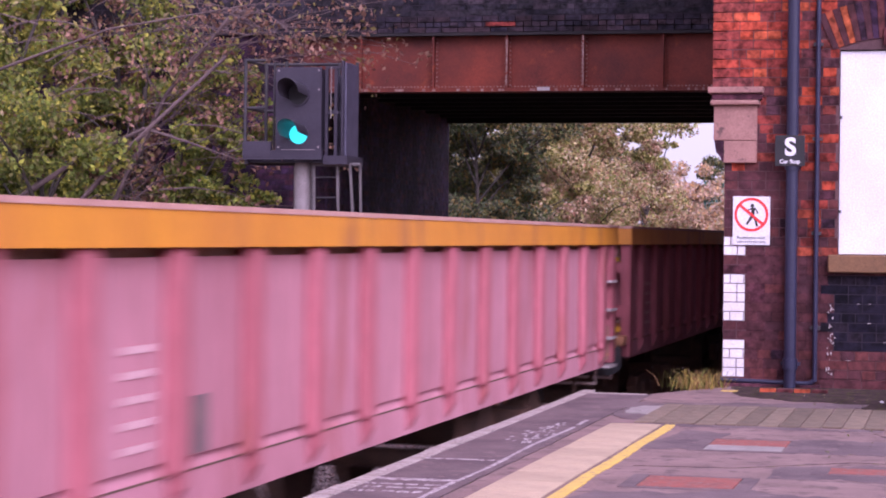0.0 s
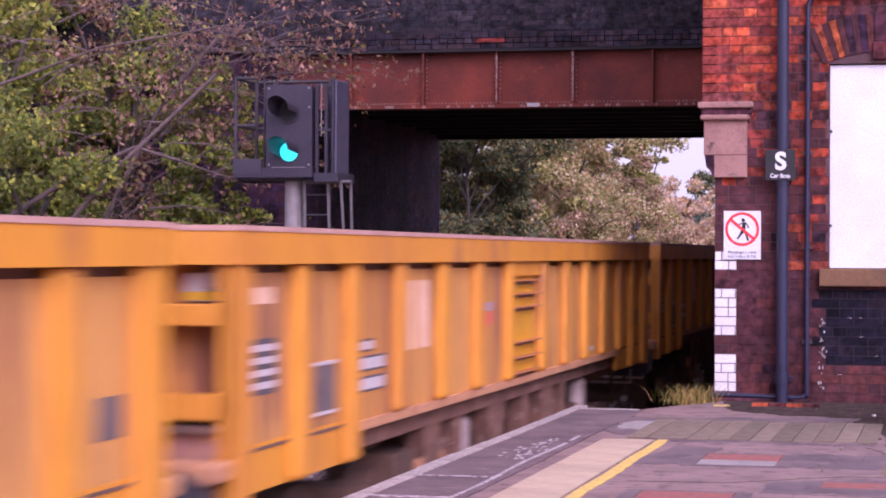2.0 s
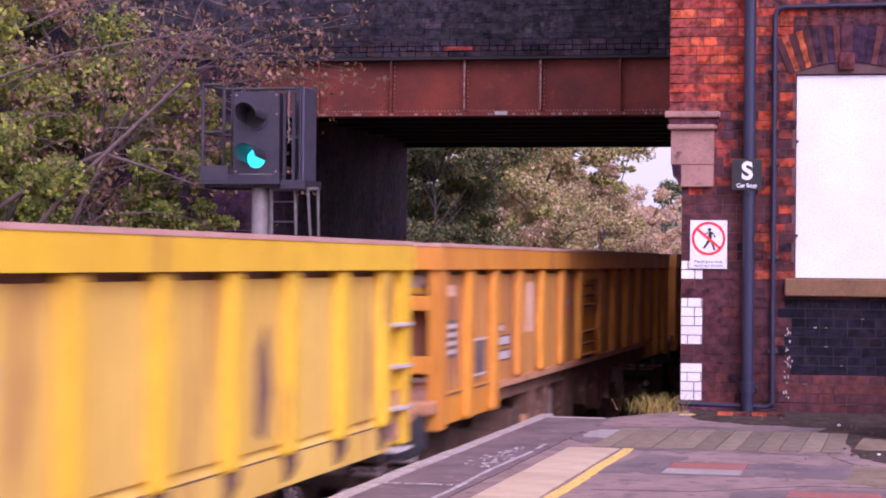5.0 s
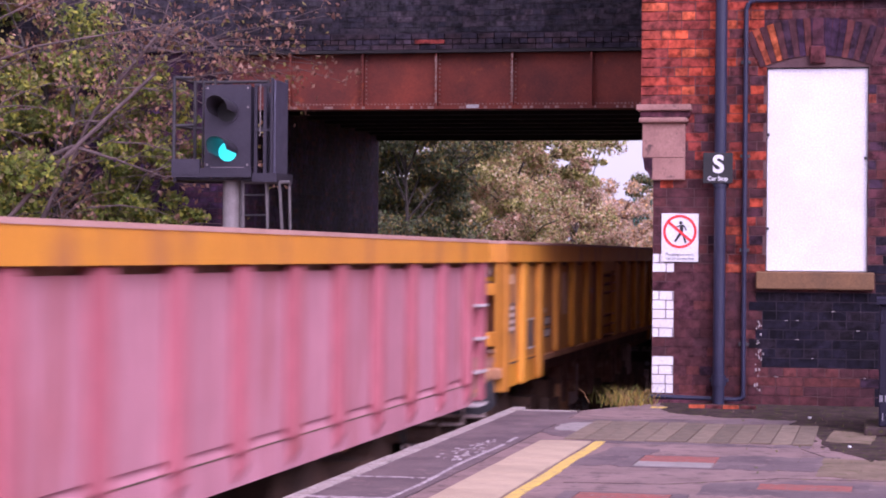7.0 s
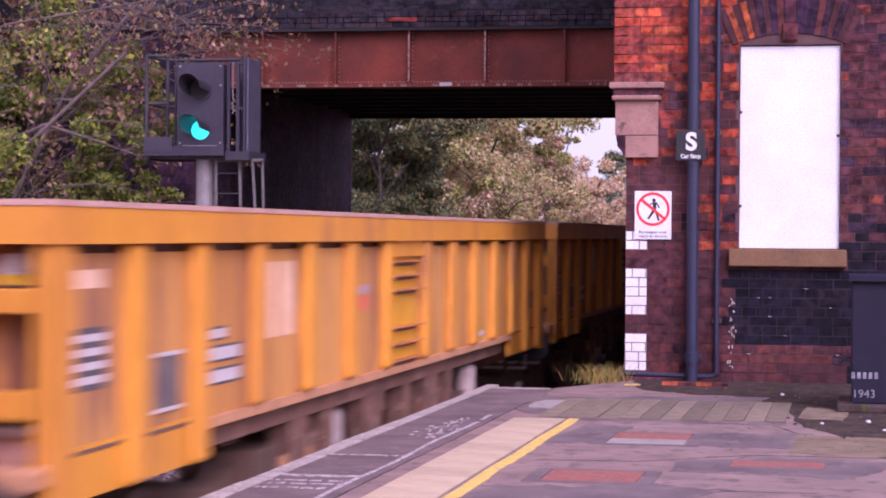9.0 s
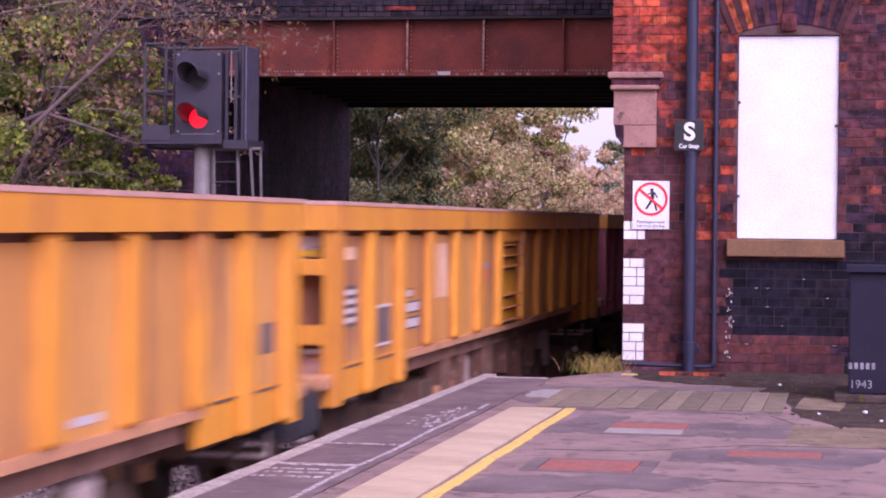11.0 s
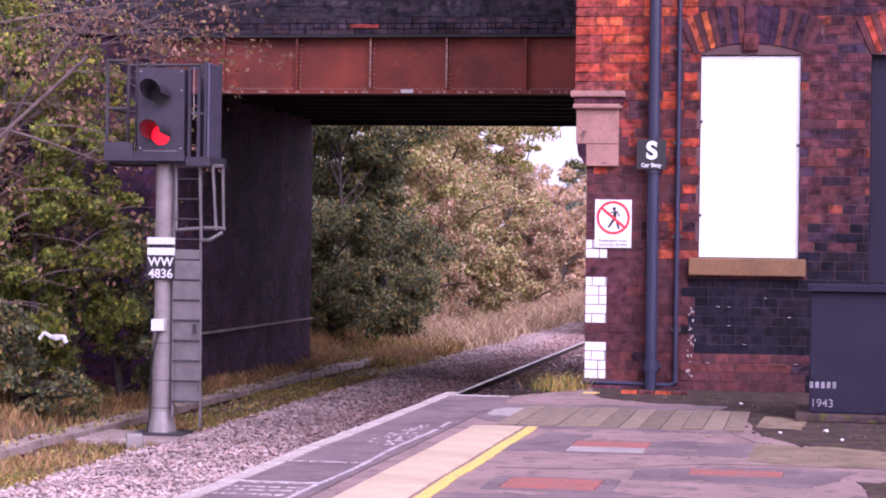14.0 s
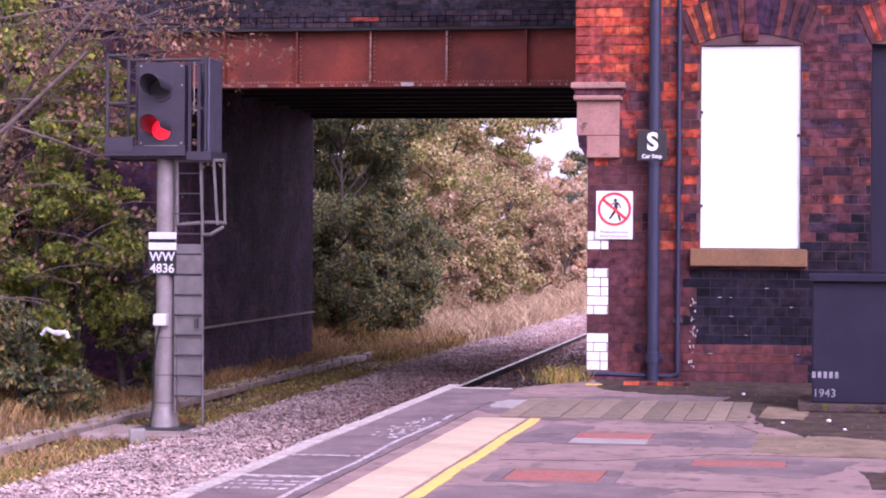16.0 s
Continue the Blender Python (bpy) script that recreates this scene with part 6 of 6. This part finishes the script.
# trees beyond the bridge
FAR_TREES = [
    ("tree", "dark green tree with some orange leaves behind the bridge", -10.4, 46.0, 6.2, 2.2, 48000, LEAF_DARK, 0.10, 31),
    ("tree", "dark green tree with some orange leaves behind the bridge", -12.6, 49.0, 6.8, 2.4, 28000, LEAF_DARK, 0.12, 32),
    ("tree", "dark green tree with some orange leaves behind the bridge", -11.7, 47.6, 6.4, 1.9, 30000, LEAF_DARK, 0.10, 67),
    ("bush", "dark dense bush at the foot of the bank", -10.1, 44.0, 2.9, 1.7, 20000, LEAF_DARK, 0.09, 33),
    ("tree", "autumn tree with pale brown leaves on the bank", -11.4, 66.0, 6.4, 2.7, 30000, LEAF_BROWN, 0.11, 34),
    ("tree", "autumn tree with pale brown leaves on the bank", -12.0, 57.0, 5.0, 2.2, 24000, LEAF_OLIVE, 0.11, 35),
    ("tree", "autumn tree with pale brown leaves on the bank", -11.4, 78.0, 5.0, 1.8, 18000, LEAF_RUST, 0.13, 36),
    ("tree", "green and brown tree on the bank", -14.4, 88.0, 8.0, 2.4, 15000, LEAF_OLIVE, 0.16, 37),
    ("tree", "dark green and brown tree on the bank", -12.7, 92.0, 6.6, 1.35, 9000, LEAF_OLIVE, 0.15, 38),
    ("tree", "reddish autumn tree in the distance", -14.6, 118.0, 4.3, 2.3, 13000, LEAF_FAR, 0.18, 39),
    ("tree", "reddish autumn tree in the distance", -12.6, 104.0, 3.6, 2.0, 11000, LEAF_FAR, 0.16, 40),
    ("tree", "dark tree in the distance", -20.9, 190.0, 6.6, 2.8, 8000, LEAF_DARK, 0.26, 41),
    ("tree", "dark tree in the distance", -32.0, 170.0, 11.0, 7.0, 10000, LEAF_DARK, 0.36, 42),
    ("tree", "dark tree in the distance", 5.0, 230.0, 8.0, 9.0, 10000, LEAF_DARK, 0.4, 43),
    ("bush", "dark dense bush at the foot of the bank", -9.8, 47.5, 3.0, 1.5, 18000, LEAF_DARK, 0.09, 61),
    ("bush", "dark dense bush at the foot of the bank", -10.6, 51.5, 3.4, 1.8, 18000, LEAF_DARK, 0.10, 62),
    ("bush", "mixed autumn bush on the bank", -10.4, 56.0, 3.2, 1.5, 15000, LEAF_RUST, 0.10, 63),
    ("bush", "mixed autumn bush on the bank", -10.3, 66.0, 3.0, 1.5, 14000, LEAF_BROWN, 0.10, 64),
    ("bush", "mixed autumn bush on the bank", -10.6, 78.0, 3.2, 1.7, 13000, LEAF_RUST, 0.12, 65),
    ("tree", "mixed autumn tree behind the bank", -13.0, 70.0, 6.8, 2.6, 20000, LEAF_BROWN, 0.12, 66),
    ("bush", "brown bush beside the line", -9.6, 72.0, 2.4, 1.3, 12000, LEAF_RUST, 0.10, 44),
    ("bush", "brown bush beside the line", -9.8, 60.0, 2.8, 1.3, 12000, LEAF_BROWN, 0.10, 45),
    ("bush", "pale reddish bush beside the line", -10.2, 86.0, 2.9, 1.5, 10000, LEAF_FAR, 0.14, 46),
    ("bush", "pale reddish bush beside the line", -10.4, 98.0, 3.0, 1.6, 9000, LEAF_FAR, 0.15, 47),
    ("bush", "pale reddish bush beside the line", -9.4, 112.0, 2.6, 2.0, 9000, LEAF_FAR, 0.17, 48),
]
for nm, lab, x, y, h, s, n, m, lf, sd in FAR_TREES:
    tree(nm, lab, x, y, h, s, n, m, lf, 0.07, 54, 0.0, sd)


def grass(name, label, n, x0, x1, y0, y1, h, w, mat, lean=0.4, seed=1, power=1.0, clump=0.0):
    rng = np.random.RandomState(seed)
    x = rng.uniform(x0, x1, n)
    y = y0 + (y1 - y0) * rng.rand(n) ** power
    if clump:
        c = rng.uniform((x0, y0), (x1, y1), (max(6, n // 60), 2))
        pick = c[rng.randint(0, len(c), n)]
        x = np.clip(pick[:, 0] + rng.normal(size=n) * clump, x0, x1)
        y = np.clip(pick[:, 1] + rng.normal(size=n) * clump, y0, y1)
    z = np.array([ground_z(a, c) for a, c in zip(x, y)]) - 0.02
    g = mesh_part(name, *blades(n, np.stack([x, y, z], 1), h, w, lean, rng), mat)
    tagged(g, label, "grass", kind="stuff")


grass("verge_grass", "dry straw-coloured grass on the verge", 10000, -12.0, -8.8, 17.5, 27.5, 0.26, 0.007, STRAW, 0.7, 51, clump=0.14)
grass("verge_grass", "sparse dry grass along the cess", 2600, -8.25, -7.2, 17.0, 26.0, 0.13, 0.008, STRAW, 0.7, 52, clump=0.10)
grass("verge_weeds", "low green weeds on the verge", 5000, -11.0, -8.75, 17.5, 29.0, 0.15, 0.014, WEED, 0.8, 53, clump=0.14)
grass("cess_weeds", "low yellow-green weeds between trough and ballast", 7500, -8.28, -7.15, 17.5, 36.0, 0.085, 0.016, WEED, 0.9, 54, clump=0.16)
grass("abutment_grass", "dry brown grass along the abutment's foot", 4200, -9.2, -8.72, 27.0, 40.0, 0.30, 0.009, STRAW, 0.7, 59, clump=0.12)
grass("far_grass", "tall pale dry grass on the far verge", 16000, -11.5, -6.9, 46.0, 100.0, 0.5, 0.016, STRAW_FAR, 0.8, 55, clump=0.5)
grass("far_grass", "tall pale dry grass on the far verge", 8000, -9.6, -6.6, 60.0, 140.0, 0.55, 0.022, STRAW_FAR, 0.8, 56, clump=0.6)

grass("bank_grass", "rough grass and leaf litter behind the abutment", 7000, -11.2, -7.6, 38.6, 50.0, 0.30, 0.012, STRAW, 0.8, 57, clump=0.25)
grass("bank_weeds", "low weeds behind the abutment", 4000, -11.0, -7.8, 38.6, 52.0, 0.25, 0.02, WEED, 0.9, 58, clump=0.2)

# fallen leaves on the verge and in the cess
rng = np.random.RandomState(77)
n = 9000
lx, ly = rng.uniform(-9.2, -6.95, n), 19.0 + 26.0 * rng.rand(n)
lz = np.where(abs(lx + 8.5) < 0.16, -0.985, np.where(lx > -7.35, -1.07, -1.105)) + 0.03 * rng.rand(n)
keep = rng.rand(n) > np.clip((lx + 7.7) / 0.7, 0, 0.93)
c = np.stack([lx, ly, lz], 1)[keep]
lv = mesh_part("leaf_litter", *leaves(c, 0.055, rng), leaf_mat("leaf_litter", [(0.42, 0.30, 0.12), (0.26, 0.16, 0.11), (0.50, 0.42, 0.13), (0.18, 0.11, 0.08), (0.34, 0.22, 0.16), (0.24, 0.24, 0.07)]))
tagged(lv, "fallen autumn leaves lying along the trackside", "leaves", kind="stuff")

# weeds at the pier's foot
rng = np.random.RandomState(61)
n = 300
p = np.stack([rng.normal(-2.16, 0.12, n), rng.normal(18.2, 0.16, n), np.full(n, -0.01)], 1)
wd = mesh_part("pier_weeds", *blades(n, p, 0.16, 0.005, 0.8, rng), WEED)
tagged(wd, "green and brown weeds at the pier's foot", "weeds", kind="stuff")

# litter caught in the bush, and on the platform
lt = bmesh.new()
bent(lt, [(0, 0, 0.02), (0.06, 0, 0.10), (0.14, 0.02, 0.05), (0.22, 0, 0.03), (0.30, 0.02, 0.06), (0.34, 0, -0.02)], 0.022, 0.03, 6)
box(lt, 0.16, 0.30, -0.02, 0.02, 0.03, 0.08, bevel=0.015)
l1 = solid("litter", lt, LITTER, "crumpled white plastic litter in the bush", "litter")
l1.location = (-9.25, 24.6, -0.02)
for i, (x, y, r) in enumerate(((0.05, 14.6, 0.015), (-0.25, 14.4, 0.011), (0.15, 14.0, 0.010), (-0.6, 16.9, 0.014))):
    g = bmesh.new()
    bmesh.ops.create_icosphere(g, subdivisions=2, radius=r, matrix=Matrix.Translation((0, 0, r * 0.6)) @ Matrix.Diagonal((1.2, 0.9, 0.7, 1)))
    for v in g.verts:
        v.co += Vector((noise.noise(v.co * 60 + Vector((i, 0, 0))), noise.noise(v.co * 60 + Vector((0, i, 4))), 0)) * r * 0.3
    o = solid("litter", g, LITTER, "small scrap of white litter on the platform", "litter", group="litter scraps")
    o.location = (x, y, 0.004)

# concrete block by the signal
bl = solid("concrete_block", boxed(-0.09, 0.09, -0.12, 0.12, 0, 0.19, bevel=0.02), CONCRETE, "small concrete block on the ballast", "block")
bl.matrix_basis = pose(-7.42, 22.7, -1.11, 0, 0, 20)

# green lattice fence far off
fn = thing("lattice_fence", "green metal lattice fence in the distance", "fence", (-10.9, 118.5, ground_z(-10.9, 118.5)))
for i in range(7):
    part("fence_post", boxed(-3 + i - 0.04, -3 + i + 0.04, -0.04, 0.04, -0.2, 4.6), FENCE_GREEN, fn)
for i in range(24):
    for sgn in (-1, 1):
        q = bmesh.new()
        x = -3 + i * 0.25
        tube(q, (x - sgn * 0.5, 0.0, 2.3), (x + sgn * 0.5, 0.0, 4.3), 0.025, n=5)
        part("lattice_bar", q, FENCE_GREEN, fn)
for z in (2.3, 4.3):
    part("fence_rail", boxed(-3, 3, -0.03, 0.03, z - 0.03, z + 0.03), FENCE_GREEN, fn)


# building pieces: the bricks of the pier, each an object on shared meshes
def build_pieces():
    cache = {}
    for x0, x1, y0, y1, z0, z1 in kinds["pieces"]:
        key = (round(x1 - x0, 3), round(z1 - z0, 3))
        if key not in cache:
            me = bpy.data.meshes.new("brick")
            bm = boxed(0, key[0], 0, 0.10, 0, key[1])
            bm.to_mesh(me)
            bm.free()
            me.materials.append(BRICK_PIECE)
            cache[key] = me
        ob = new("brick", cache[key])
        ob.parent = building
        ob.location = (x0, y0, z0)


build_pieces()


def build_string_course():
    """The oversailing course under the parapet, brick by brick."""
    cache = {}
    for x0, x1, y0, y1, z0, z1 in STRING_BRICKS[:290]:
        key = (round(x1 - x0, 3), round(z1 - z0, 3))
        if key not in cache:
            me = bpy.data.meshes.new("brick")
            bm = boxed(0, key[0], 0, 0.30, 0, key[1])
            bm.to_mesh(me)
            bm.free()
            me.materials.append(BRICK_BLUE_PIECE)
            cache[key] = me
        ob = new("brick", cache[key])
        ob.parent = bridge
        ob.location = (x0, y0, z0)


build_string_course()


# ---------------------------------------------------------------- what moves
SLIP = {0.0: 0.14, 0.5: -0.28, 1.0: 0.12, 1.5: -0.27, 2.0: 0.07, 3.0: 0.06, 6.0: 0.1, 6.5: -0.12, 7.0: -0.3, 8.0: 0.05, 8.5: 0.0, 11.5: -0.3, 12.0: -0.16, 12.5: -0.18, 13.0: 0.2, 13.5: -0.12}


def train_y(t):
    """Where the last wagon's rear end is; SLIP holds the small surges of the running train."""
    return -83.93 + (0.25 if t < 11.9 else 0.05) + 16.176 * (t - 6) + 0.0539 * (t - 6) ** 2 + SLIP.get(t, 0.0) + 5.0 * max(0.0, t - 13.5)


def motions():
    for k, w in TRAIN.items():
        walk(w, [(t / 2, pose(TRACK, train_y(t / 2) + PITCH * k, RAIL)) for t in range(0, 33)])
    walk(CARRIER, [(t, Matrix.Translation(CARRIER.location) @ pose(0, 0, 0, 0, 0, a)) for t, a in ((0.0, 0), (10.0, 0), (10.1, 60), (10.2, 120), (10.3, 180), (16.0, 180))])


motions()
